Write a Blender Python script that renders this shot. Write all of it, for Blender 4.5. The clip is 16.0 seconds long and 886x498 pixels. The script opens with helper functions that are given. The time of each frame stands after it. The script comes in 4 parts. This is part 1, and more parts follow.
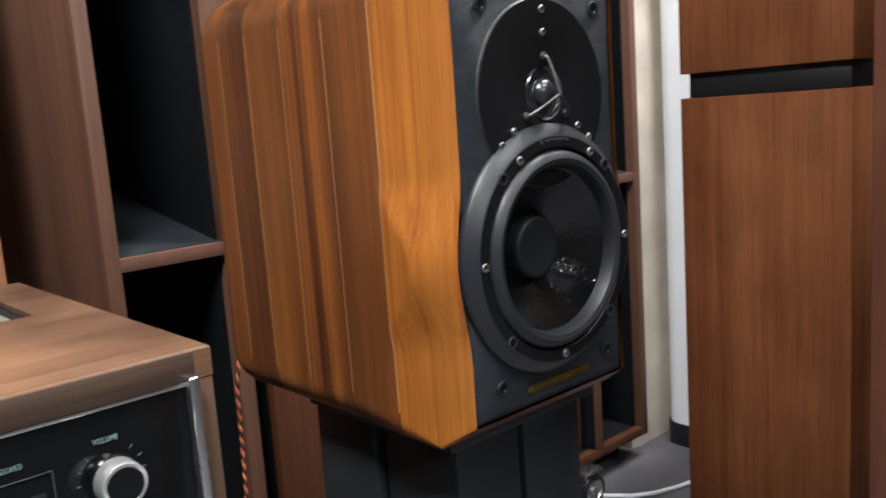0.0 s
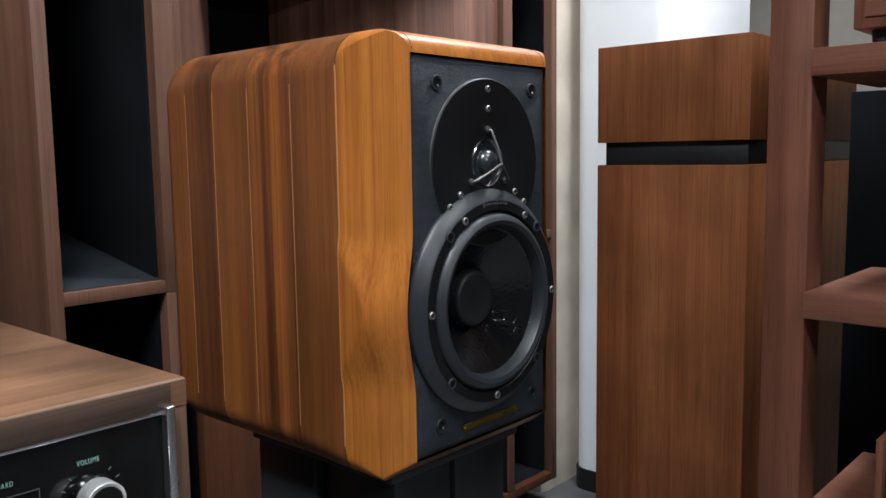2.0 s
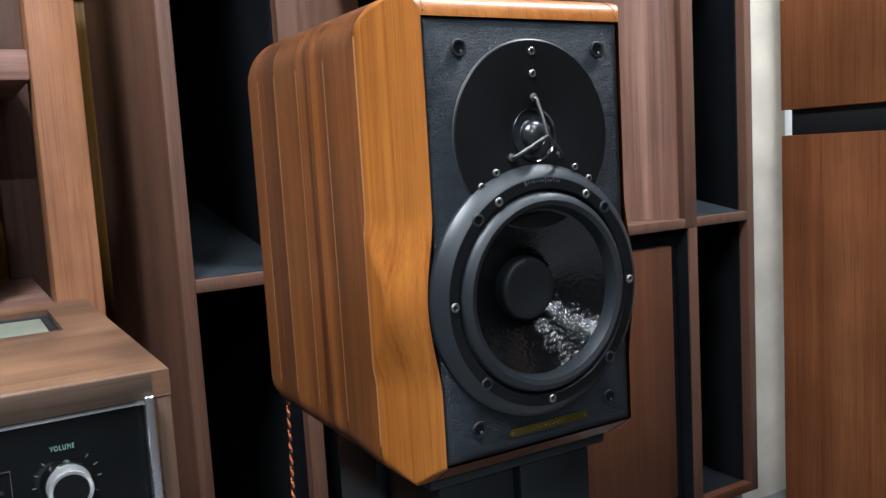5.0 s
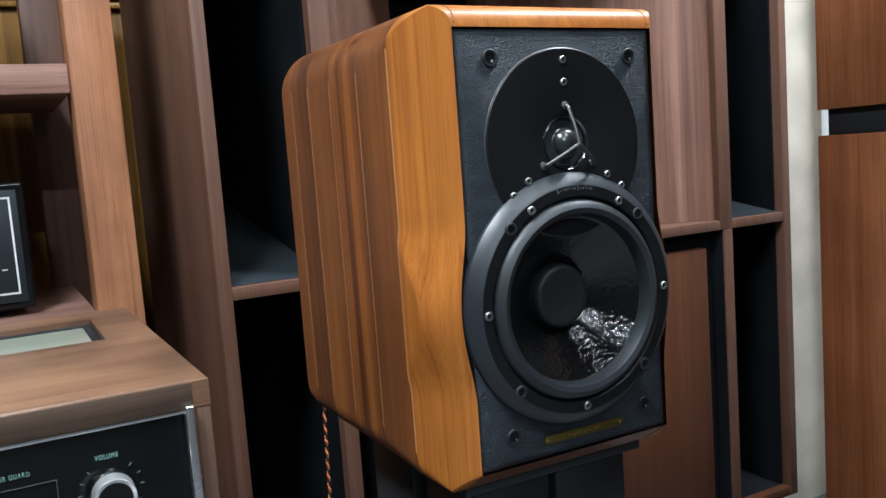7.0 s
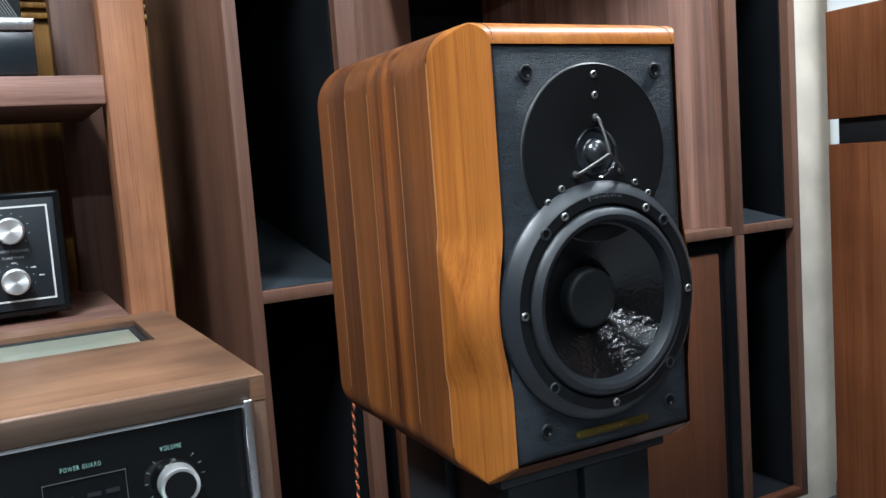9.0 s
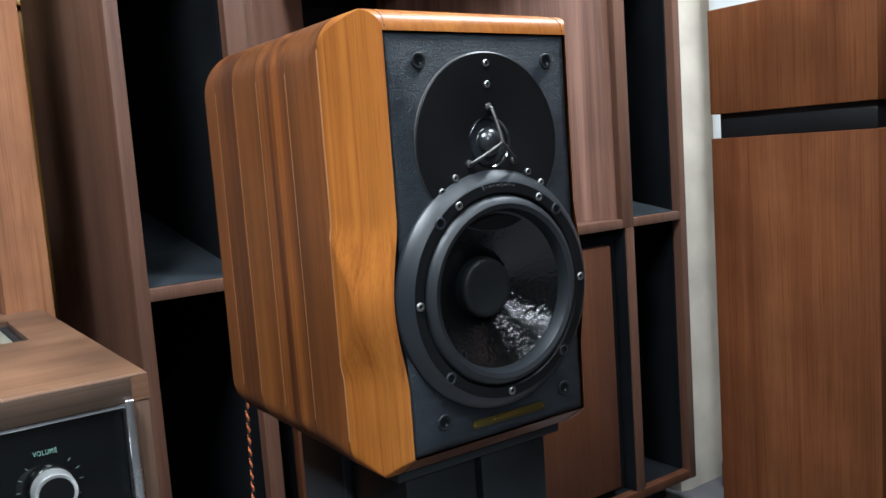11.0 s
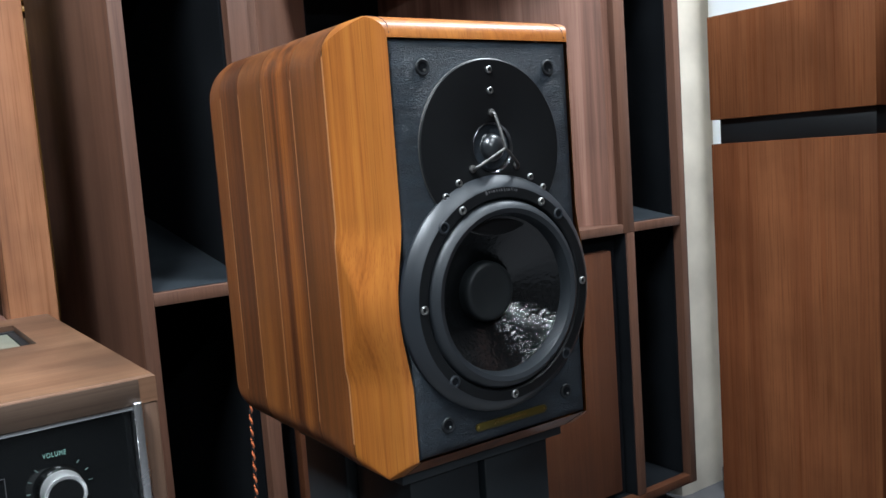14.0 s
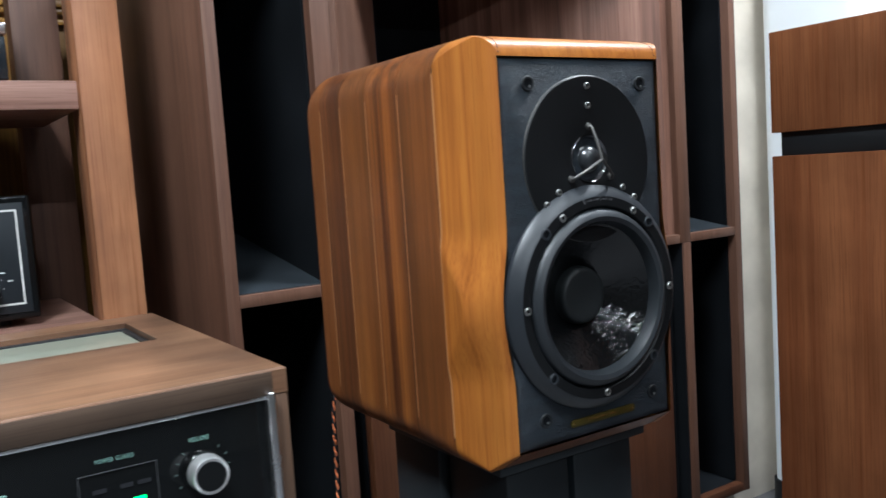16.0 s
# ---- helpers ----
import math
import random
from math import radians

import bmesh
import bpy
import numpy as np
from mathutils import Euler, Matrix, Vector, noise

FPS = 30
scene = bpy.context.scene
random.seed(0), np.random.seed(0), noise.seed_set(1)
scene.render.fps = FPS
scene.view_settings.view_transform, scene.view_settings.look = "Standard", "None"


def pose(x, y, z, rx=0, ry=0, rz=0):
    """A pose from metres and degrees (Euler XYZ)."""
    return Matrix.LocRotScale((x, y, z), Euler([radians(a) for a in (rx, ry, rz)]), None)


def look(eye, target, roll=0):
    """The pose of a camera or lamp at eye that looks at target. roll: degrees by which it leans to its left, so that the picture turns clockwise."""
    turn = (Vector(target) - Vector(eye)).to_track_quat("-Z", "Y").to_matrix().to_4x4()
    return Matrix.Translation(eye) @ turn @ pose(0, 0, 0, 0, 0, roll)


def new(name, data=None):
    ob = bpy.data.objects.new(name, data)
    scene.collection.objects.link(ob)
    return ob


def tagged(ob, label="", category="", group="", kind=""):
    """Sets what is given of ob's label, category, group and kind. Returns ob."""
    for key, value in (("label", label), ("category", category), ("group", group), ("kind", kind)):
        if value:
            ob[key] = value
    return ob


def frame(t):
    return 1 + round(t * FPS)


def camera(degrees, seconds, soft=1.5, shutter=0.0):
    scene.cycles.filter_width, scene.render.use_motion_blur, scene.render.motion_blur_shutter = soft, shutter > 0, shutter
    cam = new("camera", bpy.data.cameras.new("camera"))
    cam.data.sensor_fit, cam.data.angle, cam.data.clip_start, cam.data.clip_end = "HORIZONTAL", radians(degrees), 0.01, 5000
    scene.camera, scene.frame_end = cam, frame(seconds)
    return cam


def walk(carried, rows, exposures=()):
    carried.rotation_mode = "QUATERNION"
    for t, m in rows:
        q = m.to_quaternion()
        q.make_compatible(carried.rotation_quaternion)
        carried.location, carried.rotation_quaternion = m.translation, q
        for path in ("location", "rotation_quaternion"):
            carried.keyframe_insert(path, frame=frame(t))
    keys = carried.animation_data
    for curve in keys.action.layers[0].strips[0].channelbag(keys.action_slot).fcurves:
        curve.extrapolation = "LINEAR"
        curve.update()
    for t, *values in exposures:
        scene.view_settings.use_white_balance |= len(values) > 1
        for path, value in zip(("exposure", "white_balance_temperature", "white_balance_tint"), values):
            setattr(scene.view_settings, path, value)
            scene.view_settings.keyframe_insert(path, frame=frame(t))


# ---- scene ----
cam = camera(55.4, 16.0, shutter=0.5)
METRES, EYE, TILT, LEAN, TURN = 0.47, 0.77, 0.0, 0.0, -41.9
ROWS = [
    (0.0, 0.0, 0.0, 0.0, -0.65, -9.21, 4.02),
    (0.5, -0.0199, -0.0164, 0.0042, -4.07, -8.11, 3.87),
    (1.0, -0.056, -0.112, 0.0377, -5.11, -7.03, 2.35),
    (1.5, -0.0708, -0.1404, 0.0321, -5.82, -6.32, 1.01),
    (2.0, -0.0737, -0.151, 0.0349, -6.35, -6.37, 0.84),
    (2.5, -0.0719, -0.1584, 0.0365, -6.36, -6.52, 0.92),
    (3.0, -0.0505, -0.1498, 0.0285, -3.9, -6.78, 1.19),
    (3.5, 0.1227, -0.0761, 0.0081, 2.52, -6.85, 1.66),
    (6.0, 0.3301, 0.0204, -0.0009, 12.44, -6.53, 3.74),
    (6.5, 0.3247, 0.0155, 0.0078, 13.1, -6.45, 3.99),
    (7.0, 0.3188, 0.0057, 0.0133, 13.41, -6.34, 4.14),
    (7.5, 0.3189, -0.0033, 0.0141, 13.6, -6.24, 4.15),
    (8.0, 0.3145, -0.0193, 0.0211, 13.69, -6.09, 4.15),
    (8.5, 0.298, -0.0674, 0.0219, 13.71, -5.87, 4.2),
    (9.0, 0.2788, -0.0859, 0.022, 13.61, -5.87, 4.14),
    (9.5, 0.2752, -0.0791, 0.0101, 12.79, -6.14, 4.17),
    (10.0, 0.2854, -0.0658, 0.0071, 9.6, -6.63, 4.08),
    (12.5, 0.2774, -0.0674, 0.0046, 5.91, -6.43, 4.07),
    (13.0, 0.2782, -0.0699, 0.0041, 6.19, -6.42, 4.07),
    (13.5, 0.2813, -0.0778, 0.0029, 6.42, -6.3, 4.07),
    (14.0, 0.2775, -0.0826, 0.0062, 6.7, -6.14, 4.09),
    (14.5, 0.2763, -0.0857, 0.0087, 6.92, -6.04, 4.14),
    (15.0, 0.2739, -0.0956, 0.0096, 7.18, -5.9, 4.18),
    (15.5, 0.2273, -0.1258, 0.0075, 7.75, -5.61, 4.06),
    (16.0, 0.1557, -0.1951, 0.016, 8.64, -5.33, 3.77),
]
walk(cam, [(t, pose(0, 0, EYE, TILT, LEAN, TURN) @ pose(METRES * x, METRES * y, METRES * z, 90 + pitch, roll, yaw)) for t, x, y, z, yaw, pitch, roll in ROWS],
     exposures=[(0.0, 0.65, 6750, 14), (0.5, 0.58, 6700, 14), (1.0, 0.45, 6600, 12), (2.0, 0.27, 6400, 10), (3.0, 0.3, 6400, 10), (3.5, 0.4, 6300, 10), (6.0, 0.62, 6000, 6),
                (9.0, 0.63, 5950, 5.5), (10.0, 0.58, 6000, 6), (12.5, 0.62, 6000, 6), (15.0, 0.62, 6000, 6), (16.0, 0.55, 6000, 6)])

# ---- light ----
world = bpy.data.worlds.new("room_air")
world.use_nodes = True
world.node_tree.nodes["Background"].inputs[0].default_value = (0.75, 0.85, 1.0, 1)
world.node_tree.nodes["Background"].inputs[1].default_value = 0.0
scene.world = world


def panel_lamp(x, y, z, w, d, watts, colour=(0.94, 0.985, 1.03), target=None):
    data = bpy.data.lights.new("unseen_panel_light", "AREA")
    data.shape, data.size, data.size_y, data.energy, data.color = "RECTANGLE", w, d, watts, colour
    ob = new("unseen_panel_light", data)
    ob.matrix_world = pose(x, y, z) if target is None else look((x, y, z), target)
    return ob


# Panels out of view, placed for shading; the last brightens the white pier.
LAMPS = [(-0.40, -2.17, 0.3, 0.11, 32.0), (-0.34, 0.10, 0.3, 0.7, 44.0), (0.75, -0.6, 0.3, 0.6, 9.0), (1.42, 0.48, 0.5, 0.2, 36.0)]
CEIL = 2.2
for lx, ly, lw, ld, watts in LAMPS:
    panel_lamp(lx, ly, CEIL - 0.045, lw, ld, watts)


# ---- materials ----
def nodes_of(name):
    m = bpy.data.materials.new(name)
    m.use_nodes = True
    return m, m.node_tree.nodes, m.node_tree.links, m.node_tree.nodes["Principled BSDF"]


def ramp(nodes, stops):
    r = nodes.new("ShaderNodeValToRGB")
    el = r.color_ramp.elements
    while len(el) < len(stops):
        el.new(0.5)
    for e, (p, c) in zip(el, stops):
        e.position, e.color = p, (*c, 1)
    return r


def spread(nodes, links, scale):
    """Object coordinates, shifted by the object's own random number, stretched."""
    tc, info = nodes.new("ShaderNodeTexCoord"), nodes.new("ShaderNodeObjectInfo")
    mul = nodes.new("ShaderNodeVectorMath")
    mul.operation = "SCALE"
    mul.inputs[0].default_value = (7.3, 3.1, 5.7)
    links.new(info.outputs["Random"], mul.inputs["Scale"])
    add = nodes.new("ShaderNodeVectorMath")
    links.new(tc.outputs["Object"], add.inputs[0])
    links.new(mul.outputs[0], add.inputs[1])
    mp = nodes.new("ShaderNodeMapping")
    mp.inputs["Scale"].default_value = scale
    links.new(add.outputs[0], mp.inputs[0])
    return mp, tc


def wood(name, dark, mid, light, grain="z", fine=1.0, rough=0.45, coat=0.0, streak=1.0, bump=0.05, cloudy=0.0, spec=0.35, veins=0.0):
    m, nodes, links, bsdf = nodes_of(name)
    big, small = {"x": ((0.6, 22, 22), (14, 620, 620)), "y": ((22, 0.6, 22), (620, 14, 620)), "z": ((22, 22, 0.6), (620, 620, 14))}[grain]
    a, _ = spread(nodes, links, tuple(v * fine for v in big))
    b, _ = spread(nodes, links, tuple(v * fine for v in small))
    n1, n2, n4 = nodes.new("ShaderNodeTexNoise"), nodes.new("ShaderNodeTexNoise"), nodes.new("ShaderNodeTexNoise")
    d, _ = spread(nodes, links, tuple(v * 5 * fine if v > 1 else v * 2.2 for v in big))
    links.new(d.outputs[0], n4.inputs["Vector"])
    n4.inputs["Scale"].default_value, n4.inputs["Detail"].default_value, n4.inputs["Distortion"].default_value = 1.3, 4, 0.4
    n1.inputs["Scale"].default_value, n1.inputs["Detail"].default_value, n1.inputs["Distortion"].default_value = 1.6, 3, 0.6 * streak
    n2.inputs["Scale"].default_value, n2.inputs["Detail"].default_value = 1.5, 3
    links.new(a.outputs[0], n1.inputs["Vector"])
    links.new(b.outputs[0], n2.inputs["Vector"])
    r = ramp(nodes, [(0.36, dark), (0.5, mid), (0.64, light)])
    both = nodes.new("ShaderNodeMix")
    both.inputs["Factor"].default_value = 0.42
    links.new(n1.outputs["Fac"], both.inputs["A"])
    links.new(n4.outputs["Fac"], both.inputs["B"])
    links.new(both.outputs["Result"], r.inputs[0])
    pores = ramp(nodes, [(0.3, (0.72, 0.67, 0.63)), (0.5, (1, 1, 1))])
    links.new(n2.outputs["Fac"], pores.inputs[0])
    mix = nodes.new("ShaderNodeMix")
    mix.data_type, mix.blend_type = "RGBA", "MULTIPLY"
    mix.inputs["Factor"].default_value = 0.8
    links.new(r.outputs[0], mix.inputs["A"])
    links.new(pores.outputs[0], mix.inputs["B"])
    if veins:
        # a few thin dark growth lines that wander along the grain
        e, _ = spread(nodes, links, tuple(v * 1.1 if v > 1 else v * 0.2 for v in big))
        n5 = nodes.new("ShaderNodeTexNoise")
        n5.inputs["Scale"].default_value, n5.inputs["Detail"].default_value = 1.2, 2
        links.new(e.outputs[0], n5.inputs["Vector"])
        k = 1 - veins
        thin = ramp(nodes, [(0.445, (1, 1, 1)), (0.485, (k, k * 0.92, k * 0.85)), (0.5, (1, 1, 1)), (0.57, (1, 1, 1)), (0.585, (0.5 + k / 2,) * 3), (0.6, (1, 1, 1))])
        links.new(n5.outputs["Fac"], thin.inputs[0])
        mixv = nodes.new("ShaderNodeMix")
        mixv.data_type, mixv.blend_type = "RGBA", "MULTIPLY"
        mixv.inputs["Factor"].default_value = 1.0
        links.new(mix.outputs["Result"], mixv.inputs["A"])
        links.new(thin.outputs[0], mixv.inputs["B"])
        mix = mixv
    # slow wear: cloudy tone over a hand's width
    c, _ = spread(nodes, links, (5, 5, 5))
    n3 = nodes.new("ShaderNodeTexNoise")
    n3.inputs["Scale"].default_value, n3.inputs["Detail"].default_value = 1.4, 4
    links.new(c.outputs[0], n3.inputs["Vector"])
    cloud = ramp(nodes, [(0.3, (0.88 - 0.35 * cloudy, 0.87 - 0.36 * cloudy, 0.86 - 0.36 * cloudy)), (0.7, (1.07 + 0.2 * cloudy, 1.06 + 0.14 * cloudy, 1.05 + 0.04 * cloudy))])
    links.new(n3.outputs["Fac"], cloud.inputs[0])
    mix2 = nodes.new("ShaderNodeMix")
    mix2.data_type, mix2.blend_type = "RGBA", "MULTIPLY"
    mix2.inputs["Factor"].default_value = 1.0
    links.new(mix.outputs["Result"], mix2.inputs["A"])
    links.new(cloud.outputs[0], mix2.inputs["B"])
    links.new(mix2.outputs["Result"], bsdf.inputs["Base Color"])
    rr = nodes.new("ShaderNodeMapRange")
    rr.inputs["To Min"].default_value, rr.inputs["To Max"].default_value = rough + 0.12, rough - 0.1
    links.new(n3.outputs["Fac"], rr.inputs["Value"])
    links.new(rr.outputs[0], bsdf.inputs["Roughness"])
    bsdf.inputs["Specular IOR Level"].default_value = spec
    bsdf.inputs["Coat Weight"].default_value, bsdf.inputs["Coat Roughness"].default_value = coat, 0.25
    bp = nodes.new("ShaderNodeBump")
    bp.inputs["Strength"].default_value, bp.inputs["Distance"].default_value = bump * 4, 0.0006
    links.new(n2.outputs["Fac"], bp.inputs["Height"])
    links.new(bp.outputs[0], bsdf.inputs["Normal"])
    return m


def plain(name, colour, rough=0.5, metal=0.0, speck=0.0, scale=300.0, bump=0.0, dist=0.0005, coat=0.0, vary=0.15, spec=0.5):
    m, nodes, links, bsdf = nodes_of(name)
    bsdf.inputs["Metallic"].default_value = metal
    bsdf.inputs["Specular IOR Level"].default_value = spec
    bsdf.inputs["Coat Weight"].default_value, bsdf.inputs["Coat Roughness"].default_value = coat, 0.1
    tc = nodes.new("ShaderNodeTexCoord")
    n1, n2 = nodes.new("ShaderNodeTexNoise"), nodes.new("ShaderNodeTexNoise")
    n1.inputs["Scale"].default_value, n1.inputs["Detail"].default_value = 9, 5
    n2.inputs["Scale"].default_value, n2.inputs["Detail"].default_value = scale, 3
    links.new(tc.outputs["Object"], n1.inputs["Vector"])
    links.new(tc.outputs["Object"], n2.inputs["Vector"])
    lo, hi = 1 - vary, 1 + vary
    r = ramp(nodes, [(0.3, tuple(c * lo for c in colour)), (0.7, tuple(c * hi for c in colour))])
    links.new(n1.outputs["Fac"], r.inputs[0])
    links.new(r.outputs[0], bsdf.inputs["Base Color"])
    rr = nodes.new("ShaderNodeMapRange")
    rr.inputs["To Min"].default_value, rr.inputs["To Max"].default_value = max(rough - 0.08, 0.02), rough + 0.08
    links.new((n2 if speck else n1).outputs["Fac"], rr.inputs["Value"])
    links.new(rr.outputs[0], bsdf.inputs["Roughness"])
    if bump:
        bp = nodes.new("ShaderNodeBump")
        bp.inputs["Strength"].default_value, bp.inputs["Distance"].default_value = bump, dist
        links.new(n2.outputs["Fac"], bp.inputs["Height"])
        links.new(bp.outputs[0], bsdf.inputs["Normal"])
    return m


def leather_mat():
    m, nodes, links, bsdf = nodes_of("black_leather")
    tc = nodes.new("ShaderNodeTexCoord")
    vo, no = nodes.new("ShaderNodeTexVoronoi"), nodes.new("ShaderNodeTexNoise")
    vo.feature = "DISTANCE_TO_EDGE"
    vo.inputs["Scale"].default_value, no.inputs["Scale"].default_value, no.inputs["Detail"].default_value = 620, 70, 8
    squash = nodes.new("ShaderNodeMapping")
    squash.inputs["Scale"].default_value = (0.55, 1, 1.9)
    wv = nodes.new("ShaderNodeVectorMath")
    wv.operation = "MULTIPLY_ADD"
    wv.inputs[1].default_value = (0.01, 0.01, 0.01)
    links.new(no.outputs["Color"], wv.inputs[0])
    links.new(tc.outputs["Object"], squash.inputs[0])
    links.new(squash.outputs[0], no.inputs["Vector"])
    links.new(squash.outputs[0], wv.inputs[2])
    links.new(wv.outputs[0], vo.inputs["Vector"])
    mul = nodes.new("ShaderNodeMath")
    mul.operation = "MULTIPLY_ADD"
    mul.inputs[1].default_value = 3.0
    links.new(vo.outputs["Distance"], mul.inputs[0])
    soft = nodes.new("ShaderNodeMath")
    soft.operation = "MULTIPLY"
    soft.inputs[1].default_value = 0.45
    links.new(no.outputs["Fac"], soft.inputs[0])
    links.new(soft.outputs[0], mul.inputs[2])
    bp = nodes.new("ShaderNodeBump")
    bp.inputs["Strength"].default_value, bp.inputs["Distance"].default_value = 0.9, 0.0005
    links.new(mul.outputs[0], bp.inputs["Height"])
    links.new(bp.outputs[0], bsdf.inputs["Normal"])
    r = ramp(nodes, [(0.3, (0.007, 0.0105, 0.0148)), (0.7, (0.0155, 0.023, 0.0315))])
    links.new(no.outputs["Fac"], r.inputs[0])
    links.new(r.outputs[0], bsdf.inputs["Base Color"])
    bsdf.inputs["Roughness"].default_value, bsdf.inputs["Specular IOR Level"].default_value = 0.5, 0.32
    return m


def cone_mat():
    m, nodes, links, bsdf = nodes_of("doped_paper_cone")
    tc = nodes.new("ShaderNodeTexCoord")
    n1, n2 = nodes.new("ShaderNodeTexNoise"), nodes.new("ShaderNodeTexNoise")
    n1.inputs["Scale"].default_value, n1.inputs["Detail"].default_value = 270, 3
    n2.inputs["Scale"].default_value, n2.inputs["Detail"].default_value = 45, 3
    add = nodes.new("ShaderNodeMath")
    for n in (n1, n2):
        links.new(tc.outputs["Object"], n.inputs["Vector"])
    links.new(n1.outputs["Fac"], add.inputs[0])
    links.new(n2.outputs["Fac"], add.inputs[1])
    bp = nodes.new("ShaderNodeBump")
    bp.inputs["Strength"].default_value, bp.inputs["Distance"].default_value = 0.55, 0.0011
    links.new(add.outputs[0], bp.inputs["Height"])
    links.new(bp.outputs[0], bsdf.inputs["Normal"])
    bsdf.inputs["Base Color"].default_value = (0.003, 0.0034, 0.0038, 1)
    bsdf.inputs["Specular IOR Level"].default_value = 0.6
    bsdf.inputs["Roughness"].default_value = 0.05
    return m


def spun_metal():
    """Aluminium turned on a lathe: the gloss fans out round the knob's axis."""
    m, nodes, links, bsdf = nodes_of("spun_aluminium")
    bsdf.inputs["Base Color"].default_value = (0.85, 0.85, 0.84, 1)
    bsdf.inputs["Metallic"].default_value, bsdf.inputs["Roughness"].default_value = 0.9, 0.45
    bsdf.inputs["Anisotropic"].default_value = 0.7
    tan = nodes.new("ShaderNodeTangent")
    tan.direction_type, tan.axis = "RADIAL", "Y"
    links.new(tan.outputs[0], bsdf.inputs["Tangent"])
    return m


def glow(name, colour, strength):
    m, nodes, links, bsdf = nodes_of(name)
    bsdf.inputs["Base Color"].default_value = (*colour, 1)
    bsdf.inputs["Emission Color"].default_value = (*colour, 1)
    bsdf.inputs["Emission Strength"].default_value = strength
    return m


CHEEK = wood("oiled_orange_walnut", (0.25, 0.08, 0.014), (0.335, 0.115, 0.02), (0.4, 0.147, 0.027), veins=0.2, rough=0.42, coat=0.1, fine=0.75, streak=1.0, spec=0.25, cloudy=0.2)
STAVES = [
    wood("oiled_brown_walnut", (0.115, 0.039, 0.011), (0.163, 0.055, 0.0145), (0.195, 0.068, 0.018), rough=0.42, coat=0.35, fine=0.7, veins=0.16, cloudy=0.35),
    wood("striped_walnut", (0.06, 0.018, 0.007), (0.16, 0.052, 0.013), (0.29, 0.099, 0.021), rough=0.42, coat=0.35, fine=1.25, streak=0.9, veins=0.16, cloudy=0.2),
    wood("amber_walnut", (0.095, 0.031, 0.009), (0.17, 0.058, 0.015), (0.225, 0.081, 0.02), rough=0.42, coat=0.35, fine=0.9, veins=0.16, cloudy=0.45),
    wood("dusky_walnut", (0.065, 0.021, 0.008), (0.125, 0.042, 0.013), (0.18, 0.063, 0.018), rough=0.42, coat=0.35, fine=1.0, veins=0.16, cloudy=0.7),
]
SEAM = plain("dark_glue_seam", (0.035, 0.014, 0.007), 0.7)
# Pale colour for the light along the stave edges.
EDGEGLINT = plain("pale_edge_glint", (0.33, 0.15, 0.06), 0.35)
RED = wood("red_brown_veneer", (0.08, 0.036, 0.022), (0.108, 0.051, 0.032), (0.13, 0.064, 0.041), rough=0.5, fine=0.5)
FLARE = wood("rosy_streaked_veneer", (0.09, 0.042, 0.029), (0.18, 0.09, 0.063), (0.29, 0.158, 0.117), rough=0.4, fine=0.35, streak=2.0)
# Door's brown, deepened to hold the dimmer light near the floor.
DOORWOOD = wood("shade_toned_teak_veneer", (0.062, 0.021, 0.009), (0.084, 0.029, 0.012), (0.1, 0.037, 0.016), rough=0.5, fine=0.6)
TEAK = wood("teak_veneer", (0.135, 0.046, 0.019), (0.178, 0.066, 0.027), (0.212, 0.082, 0.034), veins=0.08, rough=0.55, fine=0.42, cloudy=0.25, spec=0.06)
CASE = wood("walnut_case_veneer", (0.11, 0.06, 0.039), (0.15, 0.083, 0.052), (0.19, 0.112, 0.072), grain="x", rough=0.34, fine=0.35, coat=0.2, streak=3.0, cloudy=1.35)
# Case veneer, worn, with the front edge's shade put into its colour.
LIP = wood("worn_shaded_case_edge", (0.05, 0.033, 0.024), (0.078, 0.053, 0.039), (0.105, 0.072, 0.052), grain="x", rough=0.45, fine=0.4, cloudy=0.8)
# Upright grain of the case veneer, toned down to hold shade.
CASE_Z = wood("shaded_walnut_case", (0.08, 0.046, 0.031), (0.115, 0.068, 0.045), (0.15, 0.09, 0.06), rough=0.42, fine=0.6)
POST = wood("rack_timber", (0.15, 0.066, 0.034), (0.33, 0.143, 0.07), (0.39, 0.178, 0.09), rough=0.45, fine=0.45, streak=2.2, cloudy=0.5, veins=0.22)
RACKRED = wood("red_stained_rack_timber", (0.1, 0.036, 0.021), (0.135, 0.051, 0.03), (0.165, 0.066, 0.04), rough=0.45, fine=0.6, cloudy=0.3)
SHELF_Y = wood("rack_shelf_timber_lengthwise", (0.1, 0.038, 0.023), (0.145, 0.058, 0.037), (0.185, 0.08, 0.052), grain="y", rough=0.45, fine=0.8)
SHELF_X = wood("rack_shelf_timber", (0.18, 0.096, 0.074), (0.26, 0.143, 0.112), (0.34, 0.2, 0.16), grain="x", rough=0.45, fine=0.8)
AMBER = wood("amber_panel_timber", (0.09, 0.043, 0.01), (0.21, 0.105, 0.025), (0.36, 0.19, 0.047), rough=0.3, fine=0.7)
LEATHER = leather_mat()
CONE = cone_mat()
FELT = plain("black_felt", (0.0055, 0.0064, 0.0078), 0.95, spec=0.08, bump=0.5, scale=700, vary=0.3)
GREYFELT = plain("dusty_charcoal_felt", (0.018, 0.022, 0.026), 0.95, spec=0.1, bump=0.6, scale=500, vary=0.35)
BLACK = plain("satin_black_paint", (0.008, 0.0095, 0.011), 0.5, spec=0.35, vary=0.2)
PLATE = plain("matt_black_metal", (0.0055, 0.0062, 0.007), 0.45, spec=0.25, bump=0.08, scale=900)
